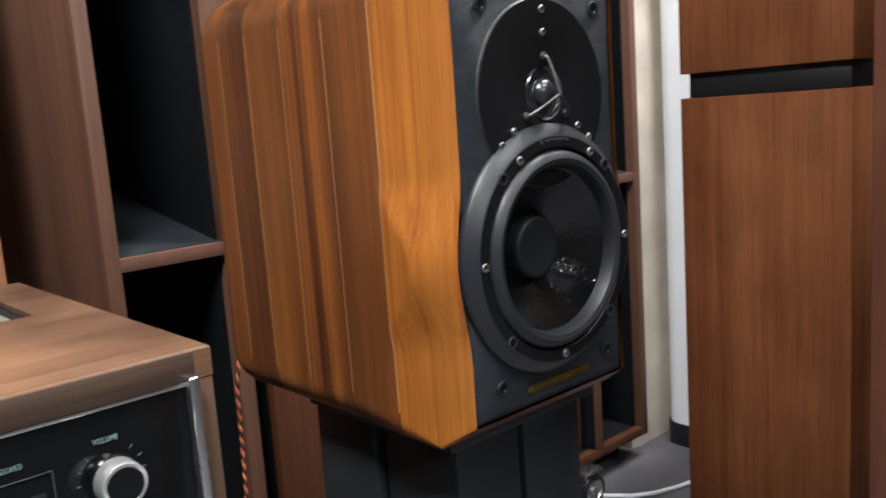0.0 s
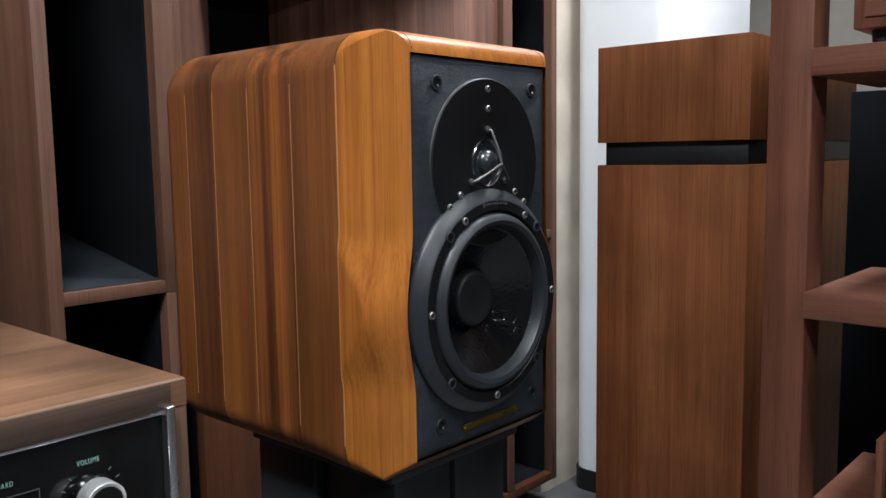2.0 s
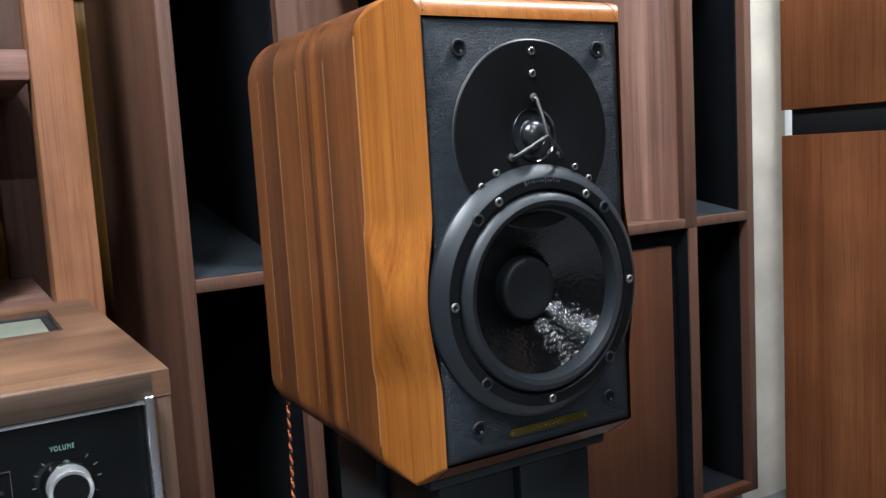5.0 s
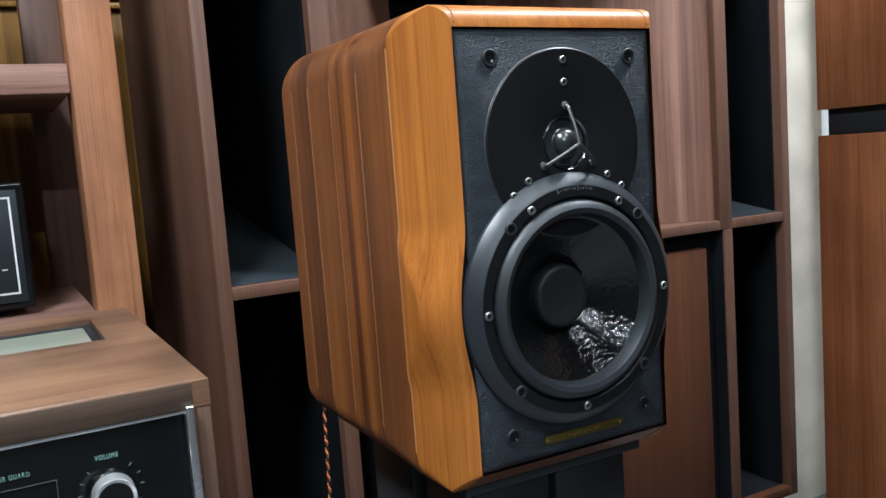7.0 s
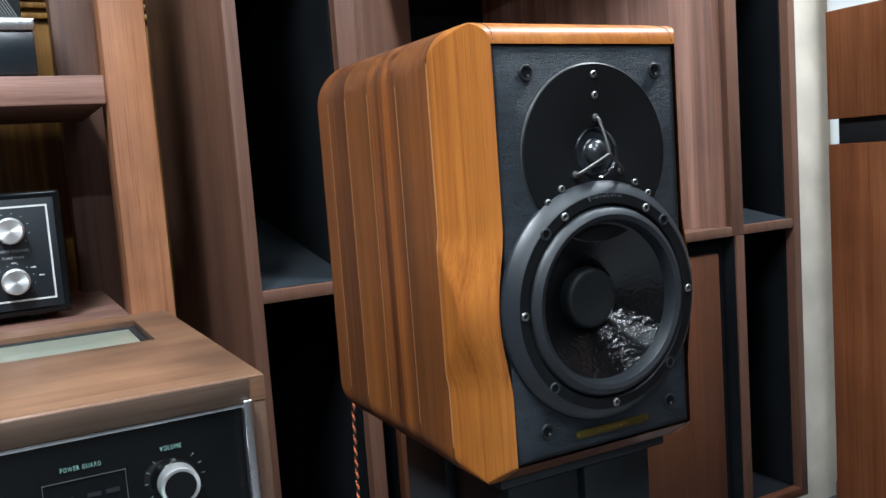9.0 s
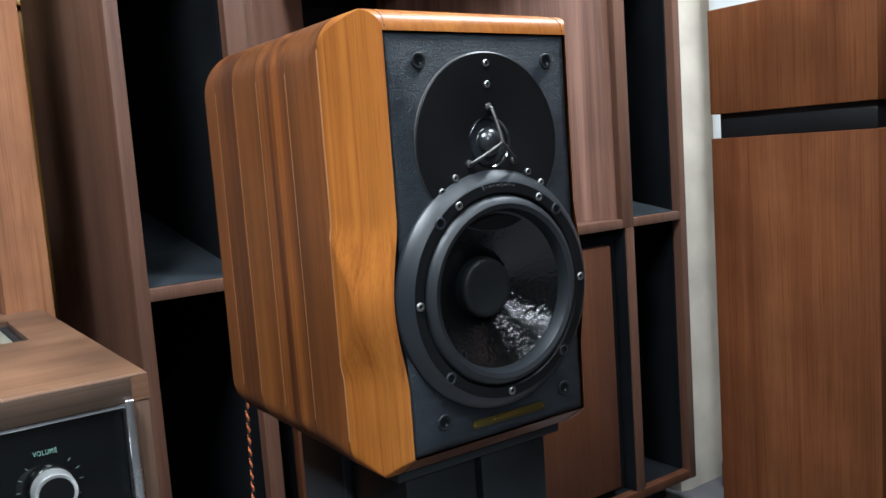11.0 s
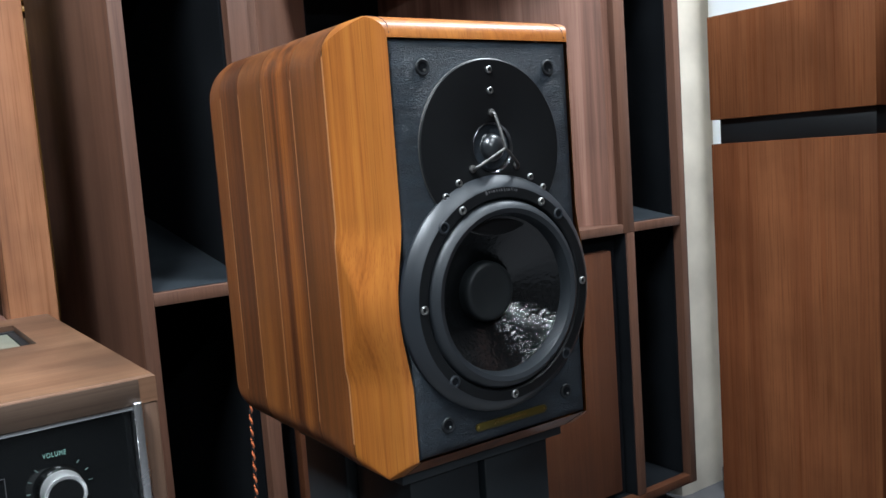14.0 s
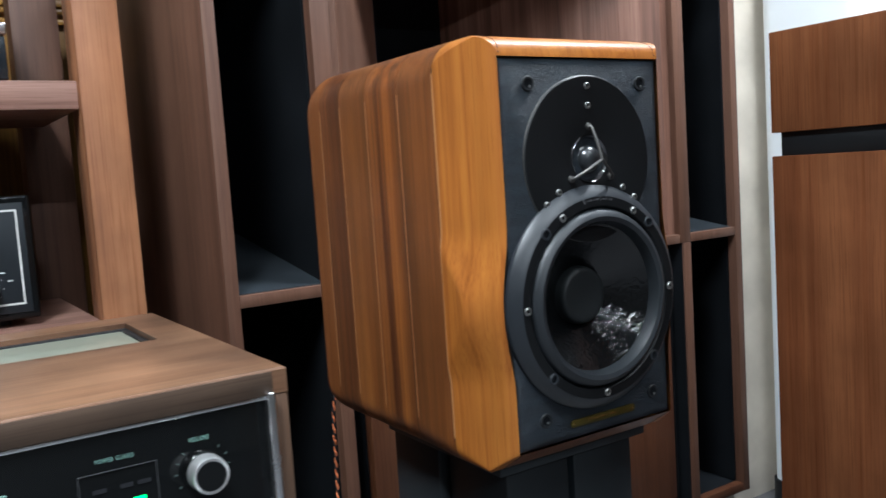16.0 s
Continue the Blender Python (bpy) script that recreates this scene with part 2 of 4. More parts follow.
RING = plain("anodised_black_ring", (0.012, 0.015, 0.019), 0.42, spec=0.6, vary=0.1)
RUBBER = plain("black_rubber", (0.013, 0.0155, 0.0185), 0.45, vary=0.2, bump=0.1, scale=400)
STANDBLACK = plain("blue_black_stand_paint", (0.011, 0.0145, 0.017), 0.45, spec=0.4, vary=0.25)
SLATE = plain("blue_black_enamel", (0.016, 0.02, 0.024), 0.4, spec=0.5)
CAP = plain("soft_dust_cap", (0.011, 0.013, 0.014), 0.45, spec=0.35, vary=0.15)
GLASSY = plain("black_glass_fascia", (0.005, 0.0056, 0.006), 0.12, spec=0.35, vary=0.05)
BLUEBLACK = plain("blue_black_lacquer", (0.012, 0.016, 0.02), 0.22, spec=0.7)
CHROME = plain("chrome", (0.82, 0.83, 0.84), 0.26, metal=1.0, vary=0.05)
DARKCHROME = plain("dark_chrome", (0.22, 0.22, 0.22), 0.22, metal=1.0, vary=0.1)
ALU = spun_metal()
STEEL = plain("zinc_screw_steel", (0.34, 0.34, 0.33), 0.42, metal=1.0, vary=0.1)
GUARD = plain("gunmetal_wire", (0.13, 0.125, 0.12), 0.5, metal=1.0, vary=0.1)
FUNNEL = plain("brushed_dark_funnel", (0.2, 0.2, 0.21), 0.18, metal=1.0, vary=0.1)
DOME = plain("coated_silk_dome", (0.013, 0.015, 0.017), 0.27, coat=0.0, spec=0.8, vary=0.1)
BRASS = plain("aged_brass_plate", (0.115, 0.088, 0.02), 0.35, metal=0.7, vary=0.35, scale=120)
GOLD = plain("polished_brass", (0.75, 0.58, 0.22), 0.25, metal=1.0, vary=0.1)
OLIVE = plain("olive_grey_cover_plate", (0.165, 0.175, 0.138), 0.3, vary=0.08)
CREAM = plain("cream_plaster", (0.63, 0.565, 0.475), 0.8, bump=0.35, scale=14, dist=0.005, vary=0.14)
# East wall's paint, greyed so that its shade sits in the colour.
PUTTY = plain("shaded_putty_paint", (0.33, 0.31, 0.27), 0.7, vary=0.1)
# For surfaces out of view; kept dark so that little light bounces back.
TAUPE = plain("taupe_paint", (0.11, 0.102, 0.095), 0.7, vary=0.1)
WHITE = plain("white_paint", (0.8, 0.84, 0.86), 0.75, vary=0.02, spec=0.2)
FLOOR = plain("grey_vinyl_floor", (0.1, 0.099, 0.105), 0.45, vary=0.2)
TEAL = glow("teal_fascia_lettering", (0.2, 0.36, 0.31), 0.08)
GREYTEAL = plain("faint_teal_print", (0.1, 0.14, 0.13), 0.5)
PALE = plain("pale_print", (0.6, 0.6, 0.58), 0.5)
GREEN = glow("green_indicator", (0.02, 0.9, 0.15), 2.0)
ORANGE = plain("orange_cable_jacket", (0.75, 0.2, 0.075), 0.5)
DIM = plain("smoked_window", (0.02, 0.021, 0.024), 0.2)
GREYPRINT = plain("grey_engraving", (0.07, 0.07, 0.074), 0.4)
LAMPWHITE = glow("lit_diffuser", (1.0, 0.97, 0.92), 4.0)
MESH = plain("grey_wire_mesh", (0.22, 0.22, 0.22), 0.4, metal=0.7)


# ---- mesh helpers ----
def thing(name, at, label, category, group="", kind=""):
    ob = new(name)
    ob.location = at
    ob.empty_display_size = 0.05
    return tagged(ob, label, category, group, kind)


def world_of(ob):
    m = Matrix.Translation(ob.location)
    return m if ob.parent is None else Matrix.Identity(4)


def part(name, bm, material, parent=None, label="", smooth=True):
    me = bpy.data.meshes.new(name)
    bmesh.ops.recalc_face_normals(bm, faces=bm.faces)
    bm.to_mesh(me)
    bm.free()
    me.materials.append(material)
    for p in me.polygons:
        p.use_smooth = smooth
    ob = new(name, me)
    if smooth:
        me.set_sharp_from_angle(angle=radians(38))
    if parent is not None:
        ob.parent = parent
        ob.matrix_parent_inverse = world_of(parent).inverted()
    return tagged(ob, label)


def solid(name, bm, material, label, category, group="", kind=""):
    return tagged(part(name, bm, material), label, category, group, kind)


def slab(x0, x1, y0, y1, z0, z1, r=0.0015, seg=2):
    bm = bmesh.new()
    bmesh.ops.create_cube(bm, size=1, matrix=Matrix.LocRotScale(((x0 + x1) / 2, (y0 + y1) / 2, (z0 + z1) / 2), None, (x1 - x0, y1 - y0, z1 - z0)))
    if r:
        bmesh.ops.bevel(bm, geom=bm.edges[:], offset=r, segments=seg, profile=0.5, affect="EDGES")
    return bm


def turned(profile, centre, seg=64, axis="y"):
    """Profile of (radius, height along the axis) turned round the axis through centre; closed at radius 0."""
    bm = bmesh.new()
    rings = []
    for r, h in profile:
        ring = []
        for i in range(1 if r == 0 else seg):
            a = 2 * math.pi * i / seg
            u, v = r * math.cos(a), r * math.sin(a)
            p = {"y": (u, h, v), "z": (u, v, h), "x": (h, u, v)}[axis]
            ring.append(bm.verts.new(Vector(centre) + Vector(p)))
        rings.append(ring)
    for a, b in zip(rings, rings[1:]):
        for i in range(seg):
            j = (i + 1) % seg
            q = [a[i % len(a)], a[j % len(a)], b[j % len(b)], b[i % len(b)]]
            q = [v for k, v in enumerate(q) if v not in q[:k]]
            if len(q) > 2:
                bm.faces.new(q)
    return bm


def tube(points, radius, seg=8):
    bm = bmesh.new()
    pts = [Vector(p) for p in points]
    rings = []
    up = Vector((0.13, 0.31, 0.94))
    for i, p in enumerate(pts):
        d = (pts[min(i + 1, len(pts) - 1)] - pts[max(i - 1, 0)]).normalized()
        u = d.cross(up)
        if u.length < 0.05:
            u = d.cross(Vector((1, 0, 0)))
        u.normalize()
        v = d.cross(u)
        rings.append([bm.verts.new(p + radius * (math.cos(2 * math.pi * k / seg) * u + math.sin(2 * math.pi * k / seg) * v)) for k in range(seg)])
    for a, b in zip(rings, rings[1:]):
        for k in range(seg):
            bm.faces.new((a[k], a[(k + 1) % seg], b[(k + 1) % seg], b[k]))
    bm.faces.new(rings[0])
    bm.faces.new(rings[-1])
    return bm


def prism(outline, z0, z1, bevel=0.0):
    """A plan outline (x, y) pulled up from z0 to z1."""
    bm = bmesh.new()
    lo, hi = [[bm.verts.new((x, y, z)) for x, y in outline] for z in (z0, z1)]
    n = len(outline)
    for i in range(n):
        bm.faces.new((lo[i], lo[(i + 1) % n], hi[(i + 1) % n], hi[i]))
    bm.faces.new(lo)
    bm.faces.new(hi)
    if bevel:
        bmesh.ops.bevel(bm, geom=bm.edges[:], offset=bevel, segments=2, profile=0.5, affect="EDGES")
    return bm


def lettering(text, size, at, material, parent, turn=(90, 0, 0), width=0.0):
    cu = bpy.data.curves.new("lettering", "FONT")
    cu.body, cu.size, cu.extrude, cu.align_x, cu.align_y = text, size, 0.0002, "CENTER", "CENTER"
    cu.space_character = 1.25
    tmp = new("lettering_curve", cu)
    me = bpy.data.meshes.new_from_object(tmp.evaluated_get(bpy.context.evaluated_depsgraph_get()))
    bpy.data.objects.remove(tmp)
    xs = [v.co.x for v in me.vertices]
    k = width / (max(xs) - min(xs)) if width else 1
    me.transform(pose(*at, *turn) @ Matrix.Diagonal((k, 1, 1, 1)))
    me.materials.append(material)
    ob = new("lettering", me)
    ob.parent = parent
    ob.matrix_parent_inverse = world_of(parent).inverted()
    return ob


def frame_bars(x0, x1, z0, z1, y, t, material, parent, name="outline"):
    """A thin rectangle outline on a face that looks to -y."""
    bm = bmesh.new()
    for a, b, c, d in ((x0, x1, z1 - t, z1), (x0, x1, z0, z0 + t), (x0, x0 + t, z0 + t, z1 - t), (x1 - t, x1, z0 + t, z1 - t)):
        bmesh.ops.create_cube(bm, size=1, matrix=Matrix.LocRotScale(((a + b) / 2, y, (c + d) / 2), None, (b - a, 0.0008, d - c)))
    return part(name, bm, material, parent, smooth=False)


# ---- room ----
X0, X1, Y0, Y1 = -2.2, 3.2, -3.8, 2.0
solid("floor", slab(X0 - 0.1, X1 + 0.1, Y0 - 0.1, Y1 + 0.1, -0.1, 0, 0), FLOOR, "grey vinyl floor of the listening room", "floor", kind="structure")
# Ceiling, south and west walls are unseen and dark to limit bounce.
solid("ceiling", slab(X0 - 0.1, X1 + 0.1, Y0 - 0.1, Y1 + 0.1, CEIL, CEIL + 0.1, 0), TAUPE, "unseen taupe ceiling, dark to cut bounced light", "ceiling", kind="structure")
solid("wall_north", slab(X0 - 0.1, X1 + 0.1, Y1, Y1 + 0.1, 0, CEIL, 0), CREAM, "cream plaster wall behind the cabinets", "wall", kind="structure")
solid("wall_south", slab(X0 - 0.1, X1 + 0.1, Y0 - 0.1, Y0, 0, CEIL, 0), TAUPE, "unseen taupe wall, dark to cut bounced light", "wall", kind="structure")
solid("wall_west", slab(X0 - 0.1, X0, Y0, Y1, 0, CEIL, 0), TAUPE, "unseen taupe wall, dark to cut bounced light", "wall", kind="structure")
solid("wall_east", slab(X1, X1 + 0.1, Y0, Y1, 0, CEIL, 0), PUTTY, "putty wall beside the rack, shade put into its paint", "wall", kind="structure")
# Added housings, out of view, for the lamps above.
for lx, ly, lw, ld, watts in LAMPS:
    fixture = thing("unseen_ceiling_light", (lx, ly, CEIL), "flat white ceiling panel light, added out of view", "lamp", "ceiling panel lights")
    part("frame", slab(lx - lw / 2 - 0.03, lx + lw / 2 + 0.03, ly - ld / 2 - 0.03, ly + ld / 2 + 0.03, CEIL - 0.03, CEIL), WHITE, fixture)
    part("diffuser", slab(lx - lw / 2, lx + lw / 2, ly - ld / 2, ly + ld / 2, CEIL - 0.036, CEIL - 0.031, 0), LAMPWHITE, fixture)

# cream column beside the horn cabinet: slightly lumpy, wrapped plaster
bm = bmesh.new()
rows = []
for k in range(240):
    z = CEIL * k / 239
    row = []
    for x, y in ((1.478, 1.3), (1.478, 1.085), (1.485, 1.07), (1.51, 1.064), (1.55, 1.066), (1.59, 1.064), (1.64, 1.066), (1.70, 1.07), (1.70, 1.3)):
        d = 0.006 * noise.noise(Vector((x * 14, y * 9, z * 7))) + 0.0016 * math.exp(-((z - 0.93 - 0.02 * math.sin(40 * x)) / 0.012) ** 2)
        row.append(bm.verts.new((x + d, y - abs(d), z)))
    rows.append(row)
for a, b in zip(rows, rows[1:]):
    for i in range(8):
        bm.faces.new((a[i], a[i + 1], b[i + 1], b[i]))
solid("column", bm, CREAM, "lumpy cream plaster column beside the horn cabinet", "column", kind="structure")
def bullnose(x0, x1, y0, y1, r):
    out = []
    for cx, cy, a0 in ((x0 + r, y0 + r, 180), (x1 - r, y0 + r, 270), (x1 - r, y1 - r, 0), (x0 + r, y1 - r, 90)):
        out += [(cx + r * math.cos(radians(a0 + 15 * k)), cy + r * math.sin(radians(a0 + 15 * k))) for k in range(7)]
    return out


solid("pier", prism(bullnose(1.565, 2.0, 0.80, 1.034, 0.035), 0.05, CEIL), WHITE, "bright white round-edged wall pier behind the teak loudspeaker", "pier", kind="structure")
solid("baseboard", prism(bullnose(1.561, 2.004, 0.796, 1.038, 0.035), 0, 0.0495), BLACK, "dark baseboard under the white pier", "baseboard", kind="structure")

# ---- horn loudspeaker cabinet ----
HF, HB, HT = 1.015, 1.56, 1.22
horn = thing("horn_loudspeaker", (0.918, 1.28, 0), "tall red-brown horn loudspeaker cabinet with black slots standing on the floor", "loudspeaker")
part("plinth", slab(0.40, 1.44, HF + 0.06, HB - 0.02, 0, 0.055), BLACK, horn)
for x0, x1 in ((0.366, 0.385), (1.450, 1.469)):
    part("side_panel", slab(x0, x1, HF, HB, 0.055, HT), RED, horn)
for x0, x1, n0, n1 in ((0.525, 0.555, 0.525, 0.547), (1.283, 1.313, 1.291, 1.313)):
    part("upright", slab(x0, x1, HF + 0.0005, HF + 0.05, 0.604, HT - 0.03), RED, horn)
    part("upright", slab(n0, n1, HF + 0.0005, HF + 0.05, 0.0737, 0.6038), RED, horn)
# Black strips added on the upright flanks to keep the door gap dark.
for x0, x1 in ((0.5472, 0.549), (1.289, 1.2908)):
    part("gap_dark_strip", slab(x0, x1, HF + 0.004, HF + 0.05, 0.0745, 0.603, 0), FELT, horn)
# Takes the door's deepened veneer for the dimness down here.
part("bottom_board", slab(0.385, 1.45, HF + 0.001, HF + 0.02, 0.055, 0.0735), DOORWOOD, horn)
part("bottom_lining", slab(0.386, 1.449, HF + 0.0205, HB - 0.021, 0.0555, 0.0725, 0), FELT, horn)
# Out of view; its height is set to shade the horn's upper depth.
part("top_board", slab(0.385, 1.45, HF + 0.001, HB, HT - 0.03, HT), RED, horn)
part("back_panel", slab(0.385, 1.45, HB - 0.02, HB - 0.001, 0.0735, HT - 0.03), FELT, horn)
for x0, x1 in ((0.385, 0.525), (1.313, 1.45)):
    part("slot_shelf", slab(x0, x1, HF + 0.0008, HF + 0.03, 0.604, 0.6215), RED, horn)
    bm = bmesh.new()
    y0, y1 = HF + 0.012, HB - 0.02
    ends = [[bm.verts.new((x, y, z)) for y, z in ((y0, 0.604), (y0, 0.6225), (y1, 0.712), (y1, 0.690))] for x in (x0 + 0.001, x1 - 0.001)]
    for i in range(4):
        bm.faces.new((ends[0][i], ends[0][(i + 1) % 4], ends[1][(i + 1) % 4], ends[1][i]))
    bm.faces.new(ends[0])
    bm.faces.new(ends[1])
    part("felt_ramp", bm, GREYFELT, horn, "dusty charcoal felt ramp")
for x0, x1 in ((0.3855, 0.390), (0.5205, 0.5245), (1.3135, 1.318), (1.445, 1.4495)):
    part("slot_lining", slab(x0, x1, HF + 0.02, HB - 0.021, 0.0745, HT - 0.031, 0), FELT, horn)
part("horn_floor", slab(0.555, 1.283, HF + 0.0006, HB - 0.03, 0.604, 0.6215), RED, horn)
for side in (-1, 1):
    # horn wall, curving in from the mouth to the throat
    outline = [(0.919 + side * 0.363, HF + 0.014), (0.919 + side * 0.346, HF + 0.015)]
    reach, depth, bow = (0.245, 0.36, 1.25) if side > 0 else (0.165, 0.185, 1.1)
    for k in range(19):
        s = k / 18
        outline.append((0.919 + side * (0.335 - reach * s ** 0.88), HF + 0.028 + depth * s ** bow))
    outline += [(0.919 + side * (0.335 - reach), HB - 0.022), (0.919 + side * 0.363, HB - 0.022)]
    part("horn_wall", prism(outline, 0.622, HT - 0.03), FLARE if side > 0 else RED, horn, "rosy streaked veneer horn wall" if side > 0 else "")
# Black sheets stand in for the shade deep inside the throat.
part("throat_shade", slab(0.7495, 1.0085, HF + 0.392, HF + 0.402, 0.622, HT - 0.031, 0), FELT, horn, "black sheet standing for shade in the throat")
part("throat_side_shade", slab(0.7492, 0.7525, HF + 0.214, HF + 0.391, 0.622, HT - 0.031, 0), FELT, horn)
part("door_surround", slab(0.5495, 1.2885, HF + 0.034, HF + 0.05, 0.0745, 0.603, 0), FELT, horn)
part("door", slab(0.580, 1.258, HF + 0.012, HF + 0.0335, 0.09, 0.573, 0.003), DOORWOOD, horn, "flat brown veneer door panel")

# ---- standmount loudspeaker ----
CX, FY, ZB, ZT = 0.5195, 0.449, 0.508, 0.892
WZ, TZ = 0.654, 0.779
box = thing("standmount_loudspeaker", (CX, 0.6, ZB), "orange-brown walnut standmount loudspeaker with black leather front on a black stand", "loudspeaker")
BACK = 0.794


def lerp_table(v, table):
    for (a, b), (c, d) in zip(table, table[1:]):
        if v <= c:
            return b + (d - b) * max(v - a, 0) / (c - a)
    return table[-1][1]


TOP = [(FY, 0.8690), (FY + 0.0008, 0.8745), (FY + 0.003, 0.8795), (0.457, 0.8838), (0.466, 0.8872), (0.478, 0.8898), (0.492, 0.8914), (0.51, 0.892), (0.6, 0.892)]
BOTTOM = [(FY, 0.5275), (0.4775, 0.508), (0.6, 0.508)]
UNDER = [(FY, 0.002), (0.4775, 0.003), (0.515, 0.023), (0.57, 0.029)]
WIDE, ROLL = 0.1225, 0.037


def cheek_width(y, swell):
    """Half the cabinet's width at depth y: a flat corner facet with an eased front edge, steeper and shorter where it swells round the woofer."""
    front, crease = 0.0985 + 0.0060 * swell, 0.518 - 0.036 * swell
    t = min((y - FY) / (crease - FY), 1.0)
    ease = 1 - min((y - FY) / 0.010, 1.0)
    return front + (WIDE - front) * t - (0.0037 - 0.0022 * swell) * ease ** 2


def section(y, groove=0.0, n=14):
    """Left half of the cabinet's outline across its depth at y, from bottom middle to top middle."""
    w, top, bot, q = cheek_width(y, 0.0), lerp_table(y, TOP), lerp_table(y, BOTTOM), lerp_table(y, UNDER)
    wide, crown = WIDE, 0.892
    b = BACK - y
    if b < 0.03:
        d = 0.03 - math.sqrt(max(0.03 ** 2 - (0.03 - b) ** 2, 0))
        w, wide = w - d, wide - d
    if b < 0.045:
        d = 0.045 - math.sqrt(max(0.045 ** 2 - (0.045 - b) ** 2, 0))
        top, crown, bot = top - d, crown - d, bot + d * 0.6
    w, wide, top, crown, bot = w - groove, wide - groove, top - groove, crown - groove, bot + groove
    cx, cz = wide - ROLL, crown - ROLL
    a0 = math.acos(min(max((w - cx) / ROLL, 0.0), 1.0))
    a1 = math.acos(min(max((min(0.0922, w - q - 0.0006) + 0.0004 - cx) / ROLL, 0.0), 1.0))
    arc = [a0 + (max(a1, a0) - a0) * k / n for k in range(n + 1)]
    roll = [(min(cx + ROLL * math.cos(a), w), min(cz + ROLL * math.sin(a), top)) for a in arc]
    edge = roll[0][1]
    rail = min(0.0922, w - q - 0.0006)
    lip = cz + math.sqrt(max(ROLL ** 2 - max(rail - cx, 0.0) ** 2, 0.0))
    pts = [(0.0, bot), (w * 0.5, bot), (rail, bot), (w - q - 0.0002, bot)]
    pts += [(w - q + q * math.sin(a), bot + q - q * math.cos(a)) for a in [math.pi / 2 * k / 10 for k in range(11)]]
    pts += [(w, bot + q + (edge - bot - q) * k / 60) for k in range(1, 60)]
    pts += roll
    pts += [(rail + 0.0002, min(top, lip)), (rail, min(top, lip)), (min(cx, rail) - 0.001, top), (0.0, top)]
    out = []
    for x, z in pts:
        u = (z - WZ) / 0.07
        if x > w * 0.9 and abs(u) < 1:
            x += cheek_width(y, (0.5 + 0.5 * math.cos(math.pi * u)) ** 0.8) - cheek_width(y, 0.0)
        out.append((x, z))
    return out


def shell(side, ys, grooves, lo=0, hi=None):
    bm = bmesh.new()
    rows = []
    for y, g in zip(ys, grooves):
        pts = section(y, g)[lo:hi]
        rows.append([bm.verts.new((CX + side * x, y, z)) for x, z in pts])
    for a, b in zip(rows, rows[1:]):
        for i in range(len(a) - 1):
            bm.faces.new((a[i], a[i + 1], b[i + 1], b[i]))
    bmesh.ops.remove_doubles(bm, verts=bm.verts[:], dist=0.00002)
    return bm


def steps(a, b, n):
    return [a + (b - a) * k / n for k in range(n + 1)]


JOINTS = [0.5115, 0.5695, 0.633, 0.690, 0.738, BACK]
for side in (-1, 1):
    ys = [FY, FY + 0.0008, FY + 0.0018] + steps(FY + 0.003, 0.4765, 14) + [0.4775] + steps(0.4785, 0.5107, 18)
    gr = [0.0] * (len(ys) - 2) + [0.0, 0.0002]
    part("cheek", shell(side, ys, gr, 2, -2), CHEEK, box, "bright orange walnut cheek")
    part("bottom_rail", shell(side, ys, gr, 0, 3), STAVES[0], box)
    part("top_rail", shell(side, ys, gr, -3, None), CHEEK, box)
    seam = [(y, section(y)) for y in steps(FY + 0.0004, 0.513, 24)]
    part("seam", tube([Vector((CX + side * s[-3][0], y, s[-3][1])) for y, s in seam], 0.00045, 6), SEAM, box)
    part("seam", tube([Vector((CX + side * s[2][0], y, s[2][1])) for y, s in seam], 0.00045, 6), SEAM, box)
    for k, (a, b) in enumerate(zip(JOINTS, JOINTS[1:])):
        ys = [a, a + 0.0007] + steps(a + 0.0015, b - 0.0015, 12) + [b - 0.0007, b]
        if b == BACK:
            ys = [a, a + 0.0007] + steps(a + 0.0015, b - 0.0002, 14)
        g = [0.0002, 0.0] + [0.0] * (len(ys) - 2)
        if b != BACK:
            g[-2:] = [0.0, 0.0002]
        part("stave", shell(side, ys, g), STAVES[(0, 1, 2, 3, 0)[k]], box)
# Pale strips at the joints paint the light that stave edges catch.
for side in (-1, 1):
    for j in JOINTS[:-1]:
        part("edge_glint_line", shell(side, [j - 0.0006, j - 0.0004, j + 0.0004, j + 0.0006], [0.0009, -0.00012, -0.00012, 0.0009], 15, -19), EDGEGLINT, box, "pale line painted for light caught on stave edges")
part("back_panel", slab(CX - 0.09, CX + 0.09, BACK - 0.02, BACK - 0.001, ZB + 0.065, ZT - 0.065), BLACK, box)
bm = bmesh.new()
NB = 72
rims = []
